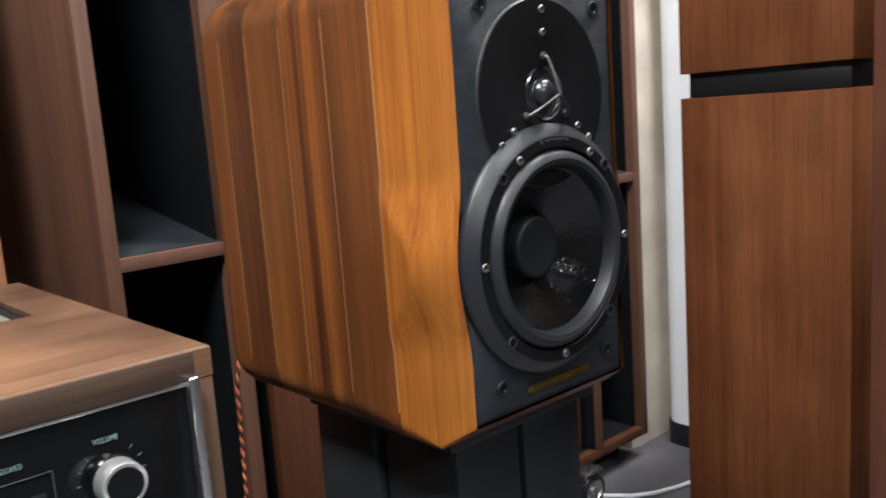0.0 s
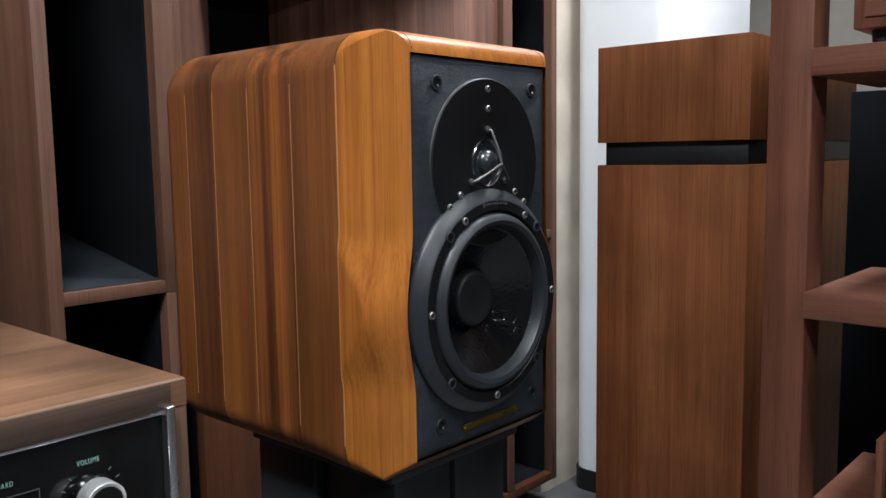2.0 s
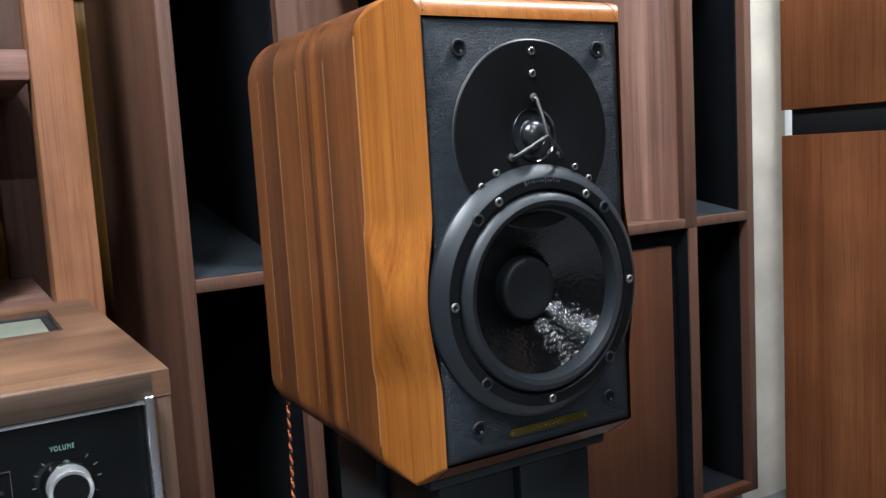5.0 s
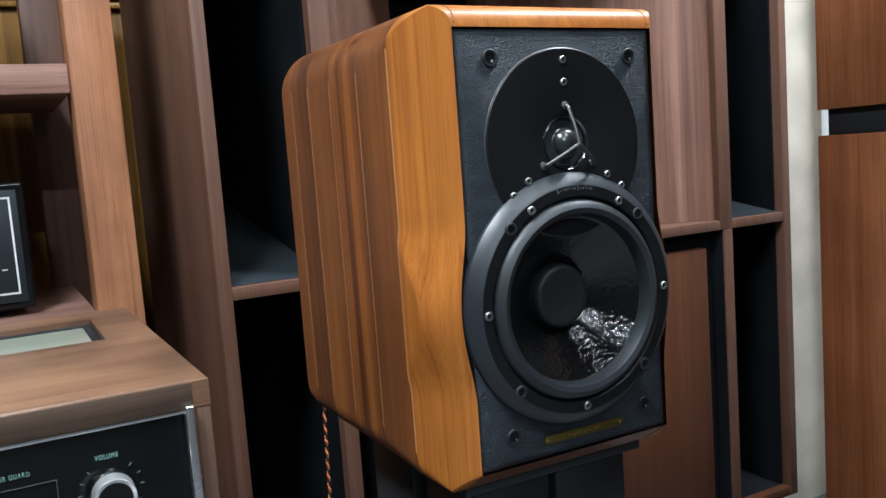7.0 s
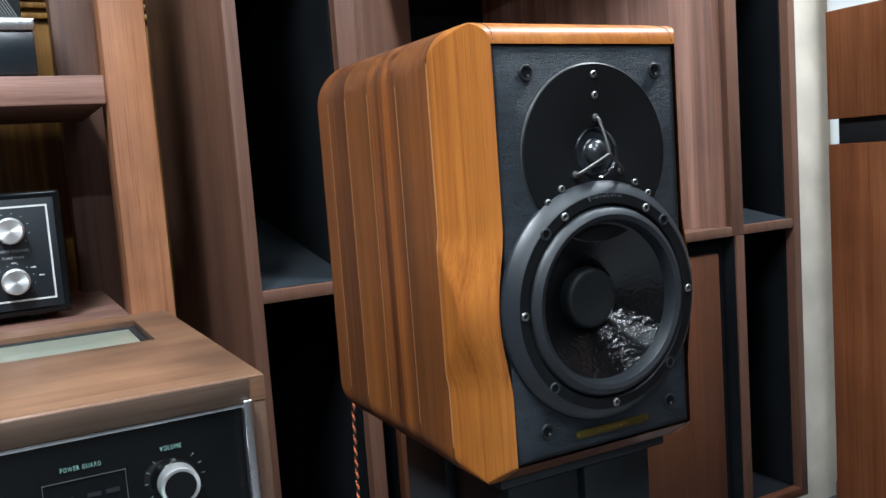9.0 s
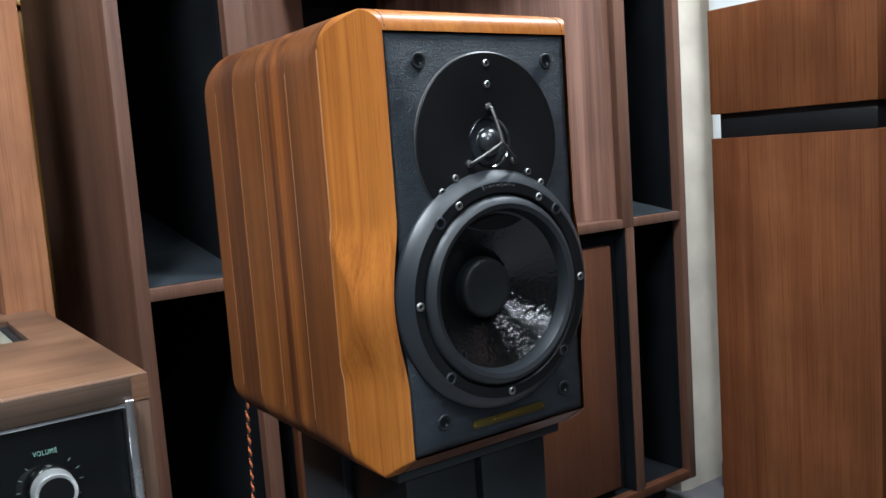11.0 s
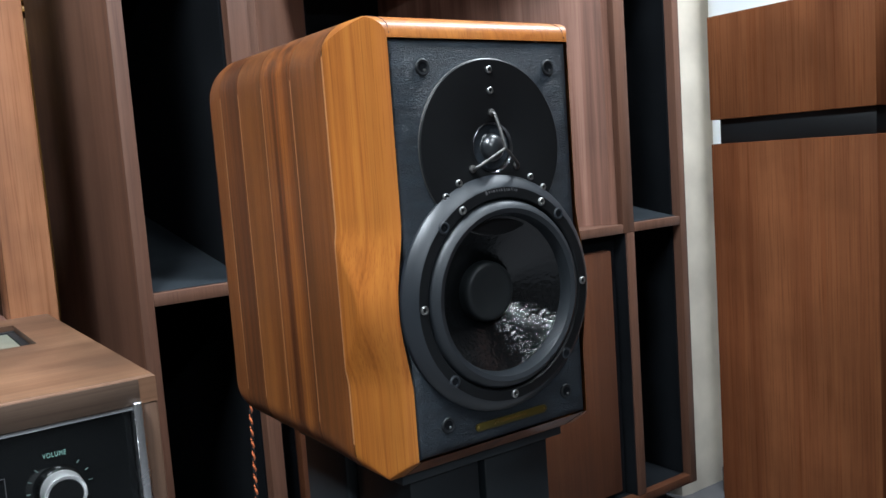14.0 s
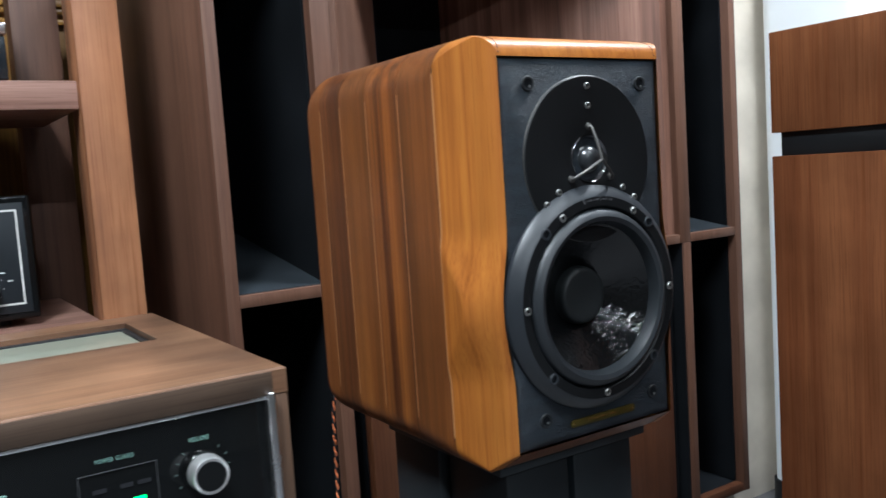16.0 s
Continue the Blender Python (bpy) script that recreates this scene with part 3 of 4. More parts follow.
for y, inset, hole in ((FY + 0.012, 0.0, 0.083), (FY + 0.003, 0.0, 0.083), (FY + 0.0011, 0.0022, 0.083), (FY, 0.0065, 0.083)):
    outer, inner = [], []
    for k in range(NB):
        hw, up, dn = 0.0935 - inset, 0.868 - inset - WZ, WZ - 0.528 - inset
        a = 2 * math.pi * k / NB + math.pi / 4
        for corner in (math.atan2(up, hw), math.atan2(up, -hw), math.atan2(-dn, -hw) + 2 * math.pi, math.atan2(-dn, hw) + 2 * math.pi):
            if abs((a - corner + math.pi) % (2 * math.pi) - math.pi) <= math.pi / NB:
                a = corner
        c, d = math.cos(a), math.sin(a)
        t = min(hw / max(abs(c), 1e-6), (up if d > 0 else dn) / max(abs(d), 1e-6))
        outer.append(bm.verts.new((CX + t * c, y, WZ + t * d)))
    if y == FY:
        inner = [bm.verts.new((CX + hole * math.cos(2 * math.pi * k / NB + math.pi / 4), y, WZ + hole * math.sin(2 * math.pi * k / NB + math.pi / 4))) for k in range(NB)]
    rims.append((outer, inner))
for (a, _), (b, _) in zip(rims, rims[1:]):
    for k in range(NB):
        bm.faces.new((a[k], a[(k + 1) % NB], b[(k + 1) % NB], b[k]))
a, b = rims[-1]
for k in range(NB):
    bm.faces.new((a[k], a[(k + 1) % NB], b[(k + 1) % NB], b[k]))
part("leather_front", bm, LEATHER, box, "grained black leather front")
part("leather_bulge", turned([(0.083, 0.014), (0.083, 0.0), (0.099, 0.0), (0.1015, 0.003), (0.1015, 0.014)], (CX, FY + 0.0008, WZ), 80), LEATHER, box)

# woofer
wc = (CX, FY, WZ)
woofer = part("woofer_ring", turned([(0.1018, 0.001), (0.1018, -0.0025), (0.1012, -0.0035), (0.0925, -0.0112), (0.0913, -0.0117), (0.0913, -0.010), (0.0815, 0.002)], wc, 96), RING, box, "bevelled black metal woofer ring")
part("ring_face", turned([(0.0912, -0.0104), (0.0912, -0.0117), (0.0832, -0.0118), (0.082, -0.0105), (0.0815, 0.002)], wc, 96), PLATE, woofer)
part("surround", turned([(0.0816, -0.006), (0.080, -0.0105), (0.0775, -0.0145), (0.0735, -0.0165), (0.0695, -0.015), (0.0678, -0.010), (0.0668, -0.004), (0.066, 0.0)], wc, 96), RUBBER, woofer)
part("cone", turned([(0.0668, -0.004)] + [(0.0668 - 0.043 * s, -0.004 + 0.029 * s) for s in (0.1, 0.2, 0.3, 0.4, 0.5, 0.6, 0.7, 0.8, 0.9, 1.0)] + [(0.0, 0.026)], wc, 96), CONE, woofer, "glossy doped black cone")
part("dust_cap", turned([(0.0272, 0.0235), (0.0266, 0.0165), (0.0258, 0.0138), (0.0246, 0.0122), (0.0230, 0.0115), (0.0200, 0.0118), (0.0145, 0.0128), (0.007, 0.0135), (0, 0.0137)], wc, 64), CAP, woofer)


def screw(x, y, z, parent, r=0.0036, material=STEEL):
    part("screw", turned([(r, 0.0002), (r, -0.0012), (r * 0.8, -0.0019), (r * 0.58, -0.0019), (r * 0.54, -0.0006), (0, -0.0006)], (x, y, z), 18), material, parent)
    # Black disc puts the shade into the screw's recess.
    part("recess_dark_disc", turned([(r * 0.53, -0.0004), (r * 0.4, -0.0009), (0, -0.0009)], (x, y, z), 6), BLACK, parent)


for ang in (0, 180, 270, 60.5, 119.5):
    a = radians(ang)
    screw(CX + 0.0866 * math.cos(a), FY - 0.0117, WZ + 0.0866 * math.sin(a), woofer)
for ang in (45.5, 134.5, 225.5, 314.5):
    a = radians(ang)
    part("grille_socket", turned([(0.0052, 0.0), (0.0052, -0.001), (0.0042, -0.0016), (0.0032, -0.0014), (0.0031, 0.0006), (0, 0.0006)], (CX + 0.0885 * math.cos(a), FY - 0.0114, WZ + 0.0885 * math.sin(a)), 24), RING, woofer)
    # Black disc on the ring stands for the dark inside of the socket.
    part("socket_dark_disc", turned([(0.0031, -0.0006), (0, -0.0006)], (CX + 0.0885 * math.cos(a), FY - 0.0114, WZ + 0.0885 * math.sin(a)), 16), FELT, woofer)
for k in range(13):
    a = radians(90 + (6 - k) * 1.75)
    bmx = slab(-0.0004 - 0.0009 * (k % 3 == 0), 0.0004, -0.0002, 0.0002, -0.001 - 0.0009 * (k in (0, 7)), 0.0008 + 0.0014 * (k in (0, 7, 10)), 0)
    bmesh.ops.transform(bmx, matrix=Matrix.Translation((CX + 0.0892 * math.cos(a), FY - 0.01185, WZ + 0.0892 * math.sin(a))) @ Matrix.Rotation(-(a - math.pi / 2) - 0.3, 4, "Y"), verts=bmx.verts)
    part("engraved_mark", bmx, GREYPRINT, woofer, smooth=False)

# tweeter
tc0 = (CX + 0.001, FY, TZ)
tweeter = part("tweeter_plate", turned([(0.0742, 0.001), (0.0742, -0.0018), (0.0734, -0.0026), (0.024, -0.0026), (0.0205, -0.0015), (0.0165, 0.004), (0.0, 0.004)], tc0, 96), PLATE, box, "round matt black tweeter plate")
part("trim_edge", turned([(0.0747, 0.0004), (0.0747, -0.0010), (0.0743, -0.0013), (0.0743, 0.0004)], tc0, 96), GUARD, tweeter)
part("dome", turned([(0.0155, 0.002)] + [(0.0116 * math.cos(a), -0.0005 - 0.0092 * math.sin(a)) for a in (0.0, 0.25, 0.5, 0.75, 1.0, 1.25, 1.45)] + [(0, -0.0097)], tc0, 48), DOME, tweeter, "shiny dark silk dome")
part("dome_ring", turned([(0.0217, -0.0016), (0.021, -0.003), (0.0172, 0.0012), (0.0165, 0.0035)], tc0, 64), FUNNEL, tweeter)
hub = Vector((tc0[0] + 0.0015, FY - 0.017, TZ - 0.0015))
for ang in (90, 215.5, 324.5):
    a = radians(ang)
    d = Vector((math.cos(a), 0, math.sin(a)))
    foot = Vector(tc0) + d * 0.029
    for rr in (0.0475, 0.0648):
        screw(tc0[0] + rr * math.cos(a), FY - 0.0026, TZ + rr * math.sin(a), tweeter, 0.0031)
    part("guard_foot", turned([(0.0033, -0.0024), (0.0033, -0.0042), (0.002, -0.005), (0, -0.005)], tuple(foot), 16), GUARD, tweeter)
    part("guard_arm", tube([foot + Vector((0, -0.003, 0)), foot + Vector((0, -0.0058, 0)) - d * 0.0004, foot + Vector((0, -0.008, 0)) - d * 0.0022, foot.lerp(hub, 0.5) + Vector((0, -0.0042, 0)), hub], 0.0014, 8), GUARD, tweeter)
for sx in (-1, 1):
    for z in (0.846, 0.552):
        part("grille_socket", turned([(0.0068, 0.001), (0.0068, -0.0008), (0.006, -0.0016), (0.0042, -0.0012), (0.0036, 0.002), (0, 0.002)], (CX + 0.003 + sx * 0.0668, FY, z), 28), BLACK, box)
        # Black disc over the leather in place of a shaded hole.
        part("socket_dark_disc", turned([(0.0043, -0.0006), (0, -0.0006)], (CX + 0.003 + sx * 0.0668, FY, z), 20), FELT, box)
        # Steel tip added for the small glint inside the socket.
        part("socket_glint", turned([(0.0012, 0.002), (0.0012, -0.0006), (0.0008, -0.0011), (0, -0.0011)], (CX + 0.0047 + sx * 0.0668, FY, z - 0.0024), 12), STEEL, box)
plate = prism([(CX + sx * 0.0368 + 0.00425 + 0.0035 * math.cos(radians(a)), 0.0035 * math.sin(radians(a))) for sx, a0 in ((1, -90), (-1, 90)) for a in range(a0, a0 + 181, 20)], 0.0002, 0.0014, 0.0003)
bmesh.ops.transform(plate, matrix=Matrix(((1, 0, 0, 0), (0, 0, -1, FY), (0, 1, 0, 0.5423), (0, 0, 0, 1))), verts=plate.verts)
badge = part("badge", plate, BRASS, box, "small aged brass name plate")
for x in (CX - 0.033, CX + 0.0415):
    part("rivet", turned([(0.0012, 0), (0.001, -0.0008), (0, -0.001)], (x, FY - 0.0013, 0.5425), 12), GOLD, badge)
for k in range(12):
    x = CX - 0.016 + k * 0.0031
    part("engraved_mark", slab(x, x + 0.0011, FY - 0.0018, FY - 0.0013, 0.5417 - 0.0006 * (k % 3 == 0), 0.5434 + 0.0008 * (k % 4 == 1), 0), GOLD, badge, smooth=False)

# ---- stand ----
stand = thing("speaker_stand", (CX, 0.6, 0), "satin black metal loudspeaker stand with two square columns", "speaker stand")
part("top_plate", slab(0.428, 0.613, 0.484, 0.690, 0.4965, 0.5078, 0.002), STANDBLACK, stand)
for x0, x1 in ((0.440, 0.5165), (0.5225, 0.601)):
    part("column", slab(x0, x1, 0.492, 0.590, 0.02, 0.4963, 0.004), STANDBLACK, stand)
part("rear_column", slab(0.432, 0.609, 0.596, 0.686, 0.02, 0.4963, 0.004), STANDBLACK, stand)
part("base_plate", slab(0.40, 0.64, 0.45, 0.74, 0, 0.02, 0.003), STANDBLACK, stand)

# twisted speaker cable
cable = thing("speaker_cable", (0.46, 0.9, 0), "twisted orange and black loudspeaker cable hanging to the floor", "cable")
path = [Vector((0.523, BACK - 0.001, 0.60)), Vector((0.515, 0.81, 0.60)), Vector((0.49, 0.85, 0.575)), Vector((0.468, 0.875, 0.53)), Vector((0.460, 0.884, 0.47)), Vector((0.458, 0.890, 0.30)), Vector((0.460, 0.893, 0.10)), Vector((0.466, 0.90, 0.02)), Vector((0.50, 0.935, 0.006)), Vector((0.62, 0.95, 0.006))]
fine_path = []
for a, b in zip(path, path[1:]):
    n = max(2, int((b - a).length / 0.002))
    fine_path += [a.lerp(b, k / n) for k in range(n)]
for phase, material in ((0.0, ORANGE), (math.pi, BLACK)):
    pts = []
    run = 0.0
    for i, p in enumerate(fine_path):
        run += (p - fine_path[i - 1]).length if i else 0
        a = phase + run / 0.0155 * 2 * math.pi
        pts.append(p + Vector((0.0012 * math.cos(a) - 0.008, 0.0012 * math.sin(a), 0.0015 * math.sin(a) if p.z < 0.03 else 0)))
    part("strand", tube(pts, 0.0013, 7), material, cable)

# ---- amplifier on its table ----
AL, AR, AF, AB, AT = -0.212, 0.2335, 0.487, 0.879, 0.636
amp = thing("amplifier", (0.01, 0.7, 0.43), "walnut-cased amplifier with black glass front and chrome trim", "amplifier")
GX0, GX1, GY0, GY1 = -0.17, 0.1915, 0.697, 0.828
bm = bmesh.new()
c0 = 0.0014


def loop4(x0, x1, y0, y1, z):
    return [bm.verts.new(p) for p in ((x0, y0, z), (x1, y0, z), (x1, y1, z), (x0, y1, z))]


loops = [loop4(GX0, GX1, GY0, GY1, AT - 0.0195), loop4(GX0, GX1, GY0, GY1, AT), loop4(AL + c0, AR - c0, AF + c0, AB - c0, AT), loop4(AL, AR, AF, AB, AT - c0), loop4(AL, AR, AF, AB, AT - 0.0195)]
for a, b in zip(loops, loops[1:] + loops[:1]):
    for i in range(4):
        bm.faces.new((a[i], a[(i + 1) % 4], b[(i + 1) % 4], b[i]))
part("case_top", bm, CASE, amp, "worn walnut veneer case top", smooth=False)
# Thin slab over the case front that carries its shade as darker wood.
part("front_lip", slab(AL + 0.012, AR - 0.012, AF - 0.0006, AF + 0.0004, AT - 0.0195, AT - 0.0018, 0.0002), LIP, amp, "worn front edge of the case, darkened for shade")
part("vent_rim", prism([(GX0 + 0.0003, GY0 + 0.0003), (GX1 - 0.0003, GY0 + 0.0003), (GX1 - 0.0003, GY1 - 0.0003), (GX0 + 0.0003, GY1 - 0.0003)], AT - 0.0205, AT - 0.0196), BLACK, amp)
part("cover_plate", slab(GX0 + 0.006, GX1 - 0.008, GY0 + 0.002, GY1 - 0.012, AT - 0.0185, AT - 0.006, 0.001), OLIVE, amp, "pale olive cover plate in the top opening")
part("vent_edge", slab(GX0 + 0.0005, GX1 - 0.0005, GY1 - 0.0115, GY1 - 0.0005, AT - 0.0185, AT - 0.005, 0.0005), BLACK, amp)
part("vent_edge", slab(GX1 - 0.0075, GX1 - 0.0005, GY0 + 0.001, GY1 - 0.012, AT - 0.0185, AT - 0.005, 0.0005), BLACK, amp)
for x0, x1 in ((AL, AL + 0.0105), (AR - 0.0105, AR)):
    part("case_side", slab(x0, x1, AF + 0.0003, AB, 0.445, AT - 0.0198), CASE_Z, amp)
part("chassis", slab(AL + 0.011, AR - 0.011, AF + 0.012, AB - 0.004, 0.447, AT - 0.021), BLACK, amp)
part("fascia", slab(AL + 0.013, AR - 0.019, AF + 0.003, AF + 0.0115, 0.449, AT - 0.0235, 0.0006), GLASSY, amp, "black glass fascia")
part("chrome_strip", slab(AL + 0.0115, AR - 0.0115, AF + 0.0015, AF + 0.011, AT - 0.0232, AT - 0.0202, 0.0007), CHROME, amp)
for x in (AL + 0.0115, AR - 0.0185):
    part("corner_bar", slab(x, x + 0.0068, AF - 0.006, AF + 0.0105, 0.447, AT - 0.0165, 0.0016, 3), CHROME, amp, "chrome corner bar")
FZ = AF + 0.003


def amp_knob(x, z, r, depth):
    k = part("knob", turned([(r, -0.006), (r, -depth + 0.001), (r * 0.96, -depth), (r * 0.82, -depth), (r * 0.79, -depth + 0.0006), (0, -depth + 0.0006)], (x, FZ, z), 48), ALU, amp, "satin silver knob")
    part("skirt", turned([(r * 1.12, 0.0), (r * 1.12, -0.0045), (r * 1.04, -0.0075), (r * 0.9, -0.0078)], (x, FZ, z), 48), DARKCHROME, k)
    part("knob_face", turned([(r * 0.785, -depth + 0.0004), (r * 0.78, -depth - 0.0001), (0, -depth - 0.0001)], (x, FZ, z), 40), GLASSY, k)
    return k


amp_knob(0.164, 0.5715, 0.0135, 0.021)
amp_knob(0.036, 0.5665, 0.010, 0.018)
for ang in (-30, 0, 24, 48, 132, 156, 180, 210):
    a = radians(ang)
    u = Vector((math.cos(a), 0, math.sin(a)))
    bmx = slab(-0.0013, 0.0013, -0.0002, 0.0002, -0.0003, 0.0003, 0)
    bmesh.ops.transform(bmx, matrix=Matrix.Translation(Vector((0.164, FZ - 0.0004, 0.5715)) + u * 0.0195) @ Matrix.Rotation(-a, 4, "Y"), verts=bmx.verts)
    part("scale_mark", bmx, GREYTEAL, amp, smooth=False)
lettering("VOLUME", 0.0048, (0.163, FZ - 0.0003, 0.5945), TEAL, amp, width=0.0146)
lettering("POWER GUARD", 0.0044, (0.104, FZ - 0.0003, 0.594), TEAL, amp, width=0.0256)
part("scale_mark", slab(0.027, 0.036, FZ - 0.0005, FZ - 0.0001, 0.583, 0.5865, 0), TEAL, amp, smooth=False)
frame_bars(0.079, 0.132, 0.532, 0.5865, FZ - 0.0003, 0.0005, GREYPRINT, amp, "window_outline")
for x in (0.088, 0.106, 0.118):
    part("window_mark", slab(x, x + 0.009, FZ - 0.0004, FZ - 0.0001, 0.572, 0.575, 0), DIM, amp, smooth=False)
part("indicator", slab(0.1135, 0.1225, FZ - 0.0006, FZ - 0.0001, 0.5565, 0.5635, 0), GREEN, amp, "lit green indicator", smooth=False)
for x in (-0.18, 0.2):
    for y in (0.53, 0.85):
        part("foot", turned([(0.016, 0.0), (0.018, 0.002), (0.018, 0.016), (0, 0.016)], (x, y, 0.43), 20, "z"), RUBBER, amp)
        
table = thing("low_table", (0.0, 0.7, 0), "plain brown wooden low table under the amplifier", "table")
part("tabletop", slab(-0.28, 0.245, 0.46, 0.93, 0.40, 0.4298, 0.003), CASE, table)
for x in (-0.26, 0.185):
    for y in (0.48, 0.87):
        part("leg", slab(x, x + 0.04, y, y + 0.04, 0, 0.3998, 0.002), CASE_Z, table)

# ---- wooden rack behind the amplifier ----
rack = thing("equipment_rack", (-0.1, 1.35, 0), "heavy brown timber equipment rack with thick shelves", "rack")
part("post", slab(0.231, 0.2925, 1.155, 1.225, 0, 1.6, 0.002), POST, rack, "thick orange-brown timber post")
part("post", slab(-0.72, -0.653, 1.155, 1.225, 0, 1.6, 0.002), POST, rack)
part("post", slab(0.198, 0.275, 1.52, 1.585, 0, 1.6, 0.002), RED, rack)
part("post", slab(-0.72, -0.653, 1.52, 1.585, 0, 1.6, 0.002), RED, rack)
part("shelf", slab(-0.70, 0.2305, 1.168, 1.50, 0.897, 0.937, 0.002), SHELF_X, rack)
part("shelf", slab(-0.70, 0.2305, 1.168, 1.56, 0.555, 0.595, 0.002), SHELF_X, rack)
part("shelf", slab(-0.70, 0.2305, 1.168, 1.56, 0.15, 0.19, 0.002), SHELF_X, rack)

pre = thing("preamplifier", (-0.07, 1.3, 0.6), "black preamplifier with silver outline and two knobs on the rack shelf", "preamplifier")
PF = 1.212
part("case", slab(-0.296, 0.153, PF + 0.012, PF + 0.29, 0.612, 0.776, 0.003), BLACK, pre)
part("front_frame", slab(-0.302, 0.159, PF + 0.002, PF + 0.013, 0.606, 0.782, 0.004, 3), GLASSY, pre)
part("front_panel", slab(-0.292, 0.149, PF, PF + 0.0025, 0.616, 0.772, 0.0005), SLATE, pre)
frame_bars(-0.284, 0.1405, 0.6275, 0.7625, PF - 0.0005, 0.0026, PALE, pre)
for x, z in ((0.090, 0.7285), (0.090, 0.6565), (0.020, 0.7285), (0.020, 0.6565)):
    k = part("knob", turned([(0.0185, 0.0), (0.0185, -0.006), (0.0165, -0.0075), (0.0165, -0.02), (0.0155, -0.0212), (0, -0.0205)], (x, PF, z), 40), ALU, pre, "spun silver knob")
    for ang in range(-40, 230, 30):
        a = radians(ang)
        part("scale_mark", slab(x + 0.0245 * math.cos(a) - 0.0006, x + 0.0245 * math.cos(a) + 0.0006, PF - 0.0006, PF - 0.0001, z + 0.0245 * math.sin(a) - 0.0006, z + 0.0245 * math.sin(a) + 0.0006, 0), PALE, pre, smooth=False)
lettering("CENTER CHANNEL", 0.0052, (0.090, PF - 0.0003, 0.6995), PALE, pre, width=0.043)
lettering("FUNCTION", 0.0048, (0.090, PF - 0.0003, 0.690), PALE, pre, width=0.027)
for dx, dz in ((-0.034, 0.004), (-0.026, 0.016), (0.0, 0.0265), (0.024, 0.018), (0.034, 0.006), (-0.034, -0.012)):
    part("small_print", slab(0.090 + dx - 0.0035, 0.090 + dx + 0.0035, PF - 0.0005, PF - 0.0001, 0.6565 + dz - 0.0008, 0.6565 + dz + 0.0008, 0), PALE, pre, smooth=False)
for x in (-0.26, 0.11):
    part("foot", turned([(0.013, 0.0), (0.014, 0.011), (0, 0.011)], (x, PF + 0.05, 0.595), 18, "z"), RUBBER, pre)

power = thing("valve_amplifier", (-0.1, 1.34, 0.94), "black glossy amplifier with silver band and mesh cage", "amplifier")
part("body", slab(-0.34, 0.150, 1.205, 1.48, 0.943, 1.003, 0.002), BLUEBLACK, power)
part("silver_band", slab(-0.342, 0.152, 1.2, 1.48, 1.0035, 1.021, 0.003), CHROME, power)
part("cage", slab(-0.325, 0.138, 1.225, 1.46, 1.0215, 1.16, 0.002), BLACK, power)
bm = bmesh.new()
for k in range(115):
    x = -0.322 + k * 0.004
    for s in (-1, 1):
        xa, xb = x, x + s * 0.135 * 0.55
        q = [bm.verts.new(p) for p in ((xa, 1.2225, 1.0225), (xa + 0.0011, 1.2225, 1.0225), (xb + 0.0011, 1.2225, 1.158), (xb, 1.2225, 1.158))]
        if min(xa, xb) > -0.325 and max(xa, xb) < 0.136:
            bm.faces.new(q)
bmesh.ops.delete(bm, geom=[v for v in bm.verts if not v.link_faces], context="VERTS")
bmesh.ops.solidify(bm, geom=bm.faces[:], thickness=0.001)
part("cage_mesh", bm, MESH, power, "grey diamond wire mesh", smooth=False)
for x in (-0.3, 0.1):
    part("foot", turned([(0.012, 0.0), (0.013, 0.0065), (0, 0.0065)], (x, 1.24, 0.937), 18, "z"), RUBBER, power)

# amber timber screen behind the rack
screen = thing("timber_screen", (0.2, 1.75, 0), "amber brown timber panel with mouldings behind the rack", "panel")
part("panel", slab(-0.9, 0.62, 1.74, 1.76, 0, 1.7), AMBER, screen)
for z in (1.115, 1.135, 1.15):
    part("moulding", slab(-0.9, 0.62, 1.725, 1.7398, z, z + 0.012, 0.004), AMBER, screen)

# ---- teak loudspeaker and the rack beside it ----
teak = thing("floorstanding_loudspeaker", (1.39, 0.63, 0), "flat teak veneer floorstanding loudspeaker with a recessed black band", "loudspeaker")
part("base", slab(1.245, 1.765, 0.505, 0.765, 0, 0.03), BLACK, teak)
part("lower_body", slab(1.2365, 1.775, 0.497, 0.771, 0.03, 0.764, 0.0012), TEAK, teak, "teak veneer lower body")
part("black_band", slab(1.247, 1.765, 0.503, 0.76, 0.7641, 0.8029, 0.001), BLACK, teak)
part("upper_body", slab(1.2365, 1.775, 0.497, 0.771, 0.803, 0.968, 0.0012), TEAK, teak, "teak veneer upper body")

side_rack = thing("side_rack", (1.3, -0.1, 0), "brown timber rack with thick shelves beside the teak loudspeaker", "rack")
part("post", slab(1.151, 1.215, 0.377, 0.4375, 0, 1.7, 0.0015), RACKRED, side_rack)
part("post", slab(1.151, 1.215, -0.68, -0.62, 0, 1.7, 0.0015), RACKRED, side_rack)
part("post", slab(1.47, 1.529, 0.28, 0.34, 0, 1.7, 0.0015), RACKRED, side_rack)
part("post", slab(1.50, 1.56, -0.68, -0.62, 0, 1.7, 0.0015), RACKRED, side_rack)
for z in (0.225, 0.549, 0.886):
    part("shelf", slab(1.139, 1.469, -0.62, 0.3765, z, z + 0.038, 0.002), SHELF_Y, side_rack)
# Black sheet added to keep the bay dark and hide the wall beyond.
part("back_panel", slab(1.53, 1.545, -0.6, 0.436, 0.02, 0.886), FELT, side_rack)

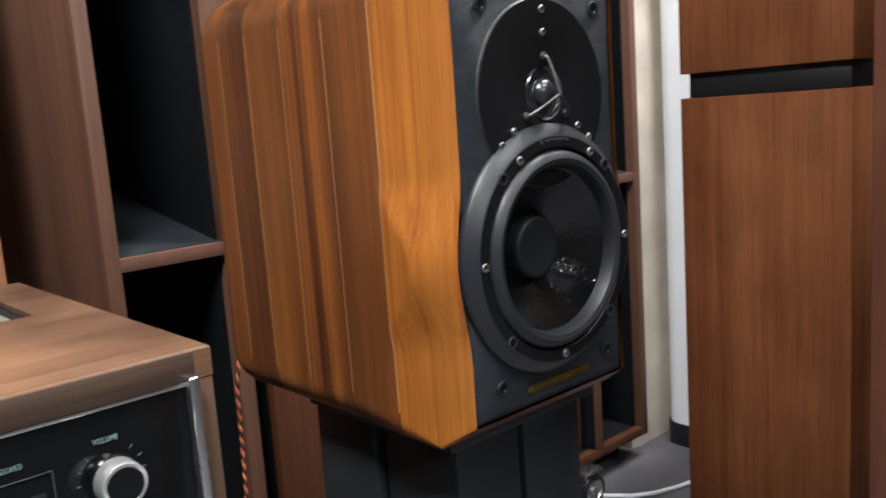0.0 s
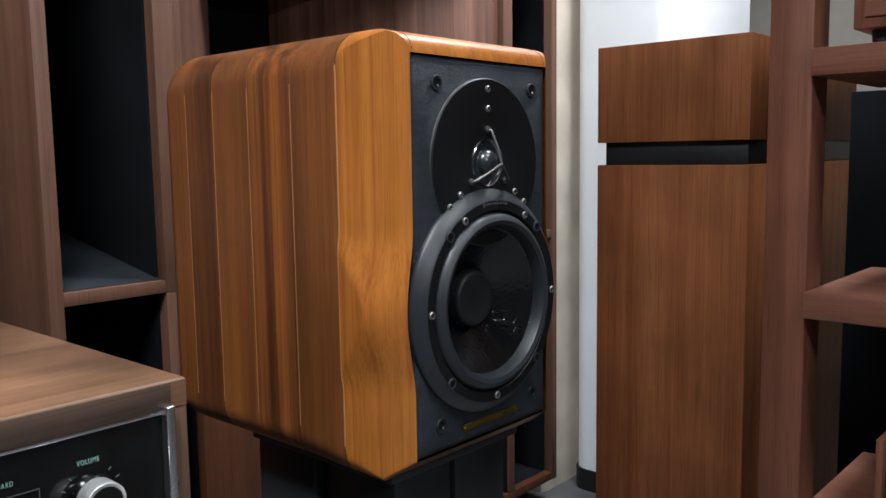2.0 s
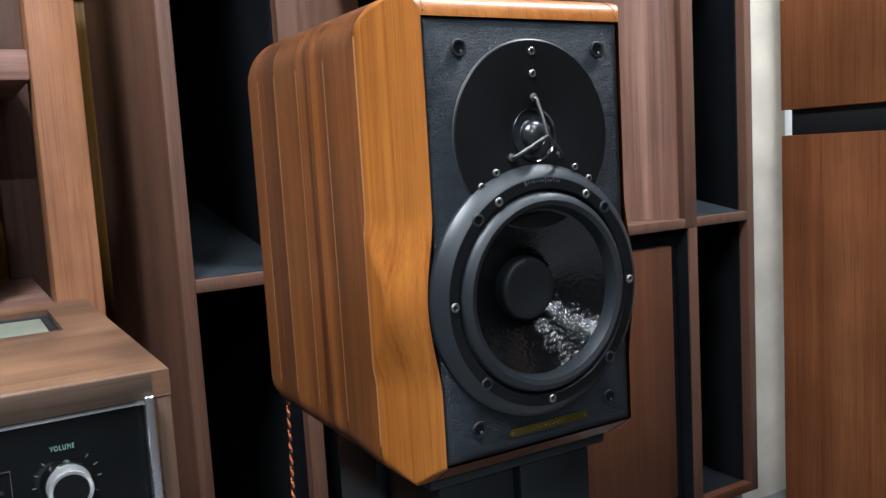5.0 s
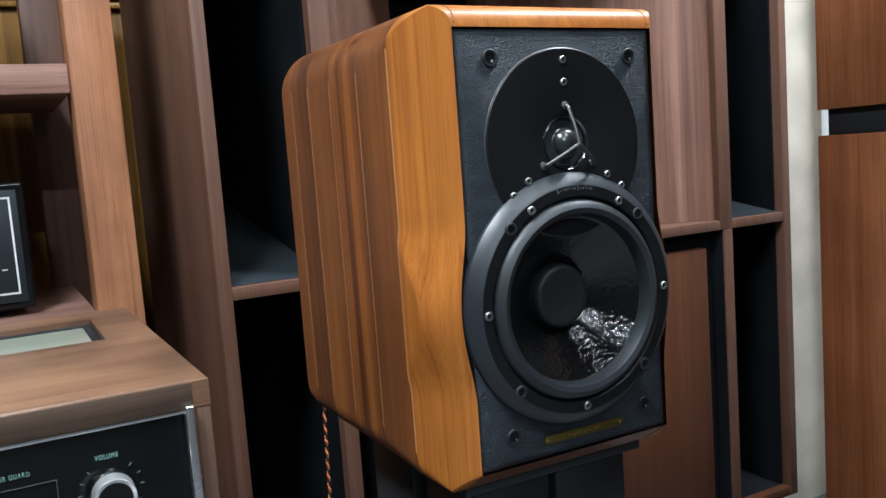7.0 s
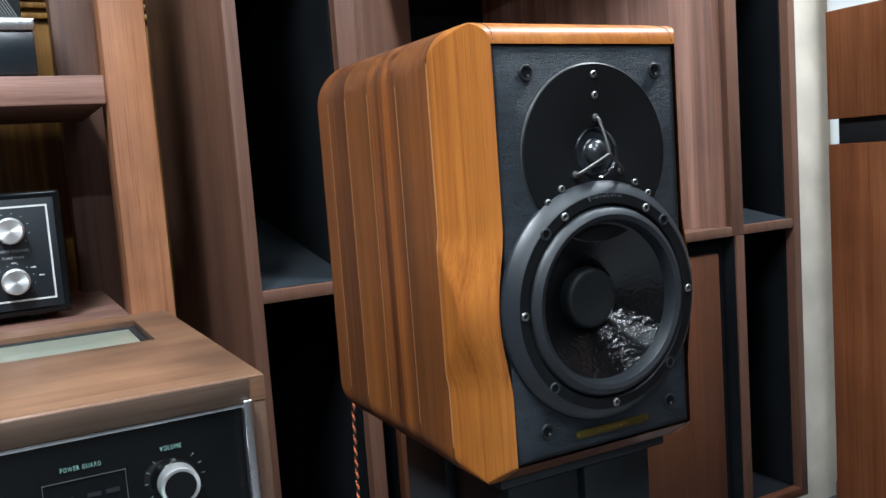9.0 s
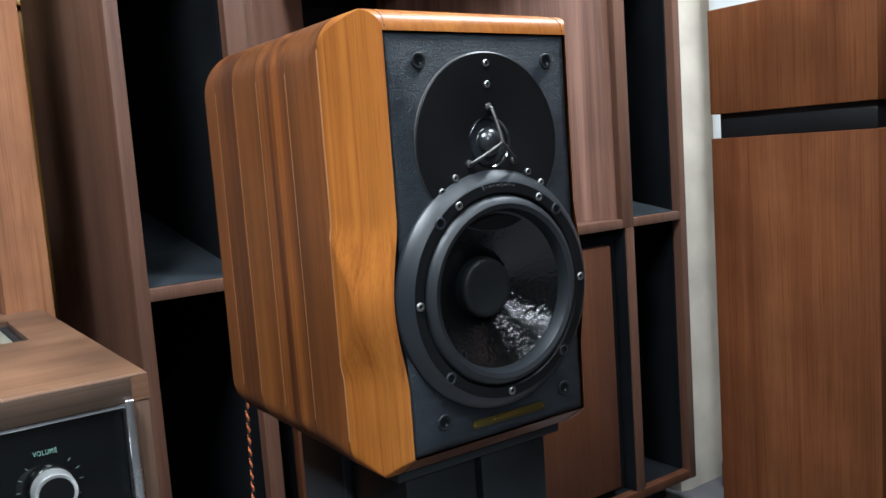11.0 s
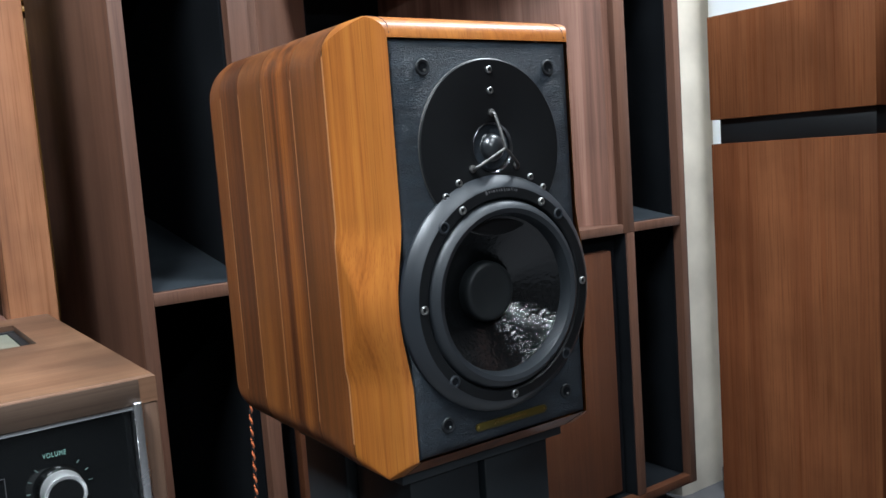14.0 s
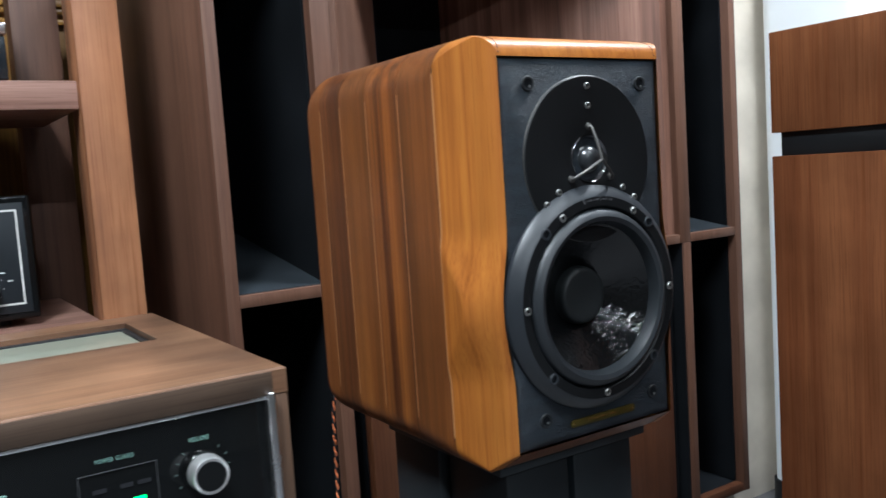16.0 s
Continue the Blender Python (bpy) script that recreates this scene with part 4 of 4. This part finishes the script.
chest = thing("wooden_box", (1.3, 0.2, 0.93), "small reddish wooden box on black feet on the shelf", "box")
part("body", slab(1.16, 1.45, 0.02, 0.33, 0.945, 1.10, 0.003), RACKRED, chest)
part("front_panel", slab(1.157, 1.1602, 0.035, 0.315, 0.96, 1.085, 0.001), SHELF_Y, chest)
for x in (1.19, 1.42):
    for y in (0.06, 0.299):
        part("foot", turned([(0.013, 0.0), (0.015, 0.0205), (0, 0.0205)], (x, y, 0.9242), 18, "z"), BLACK, chest)

tray = thing("record_crate", (1.3, 0.1, 0.264), "small brown wooden crate with black contents on the shelf", "crate")
part("side", slab(1.17, 1.45, 0.272, 0.282, 0.2635, 0.385, 0.002), RACKRED, tray)
part("side", slab(1.17, 1.45, 0.05, 0.06, 0.2635, 0.385, 0.002), RACKRED, tray)
part("bottom", slab(1.17, 1.45, 0.0605, 0.2715, 0.2635, 0.271), RACKRED, tray)
part("contents", slab(1.18, 1.44, 0.07, 0.262, 0.2715, 0.383), BLACK, tray)

# ---- floor clutter ----
castor = thing("castor", (1.208, 0.972, 0), "chrome castor wheel with black tyre standing on the floor", "castor")
part("tyre", turned([(0.024, -0.012), (0.031, -0.012), (0.034, -0.008), (0.034, 0.008), (0.031, 0.012), (0.024, 0.012)], (1.208, 0.972, 0.034), 40), RUBBER, castor)
part("rim", turned([(0.0242, 0.0121), (0.0242, -0.0125), (0.020, -0.0135), (0.018, -0.011), (0.008, -0.011), (0.007, -0.0155), (0, -0.0155)], (1.208, 0.972, 0.034), 32), CHROME, castor)
part("fork", slab(1.186, 1.196, 0.962, 0.983, 0.03, 0.07, 0.003), CHROME, castor)
part("fork", slab(1.182, 1.232, 0.955, 0.990, 0.0705, 0.0765, 0.002), CHROME, castor)
white_cable = thing("white_cable", (1.3, 0.9, 0), "thin white mains cable lying on the floor", "cable")
part("cord", tube([(1.24, 0.985, 0.0045), (1.262, 0.958, 0.0045), (1.284, 0.93, 0.0045), (1.323, 0.903, 0.0045), (1.372, 0.884, 0.0045), (1.42, 0.872, 0.0045), (1.48, 0.868, 0.0045), (1.54, 0.87, 0.0045)], 0.0042), WHITE, white_cable)
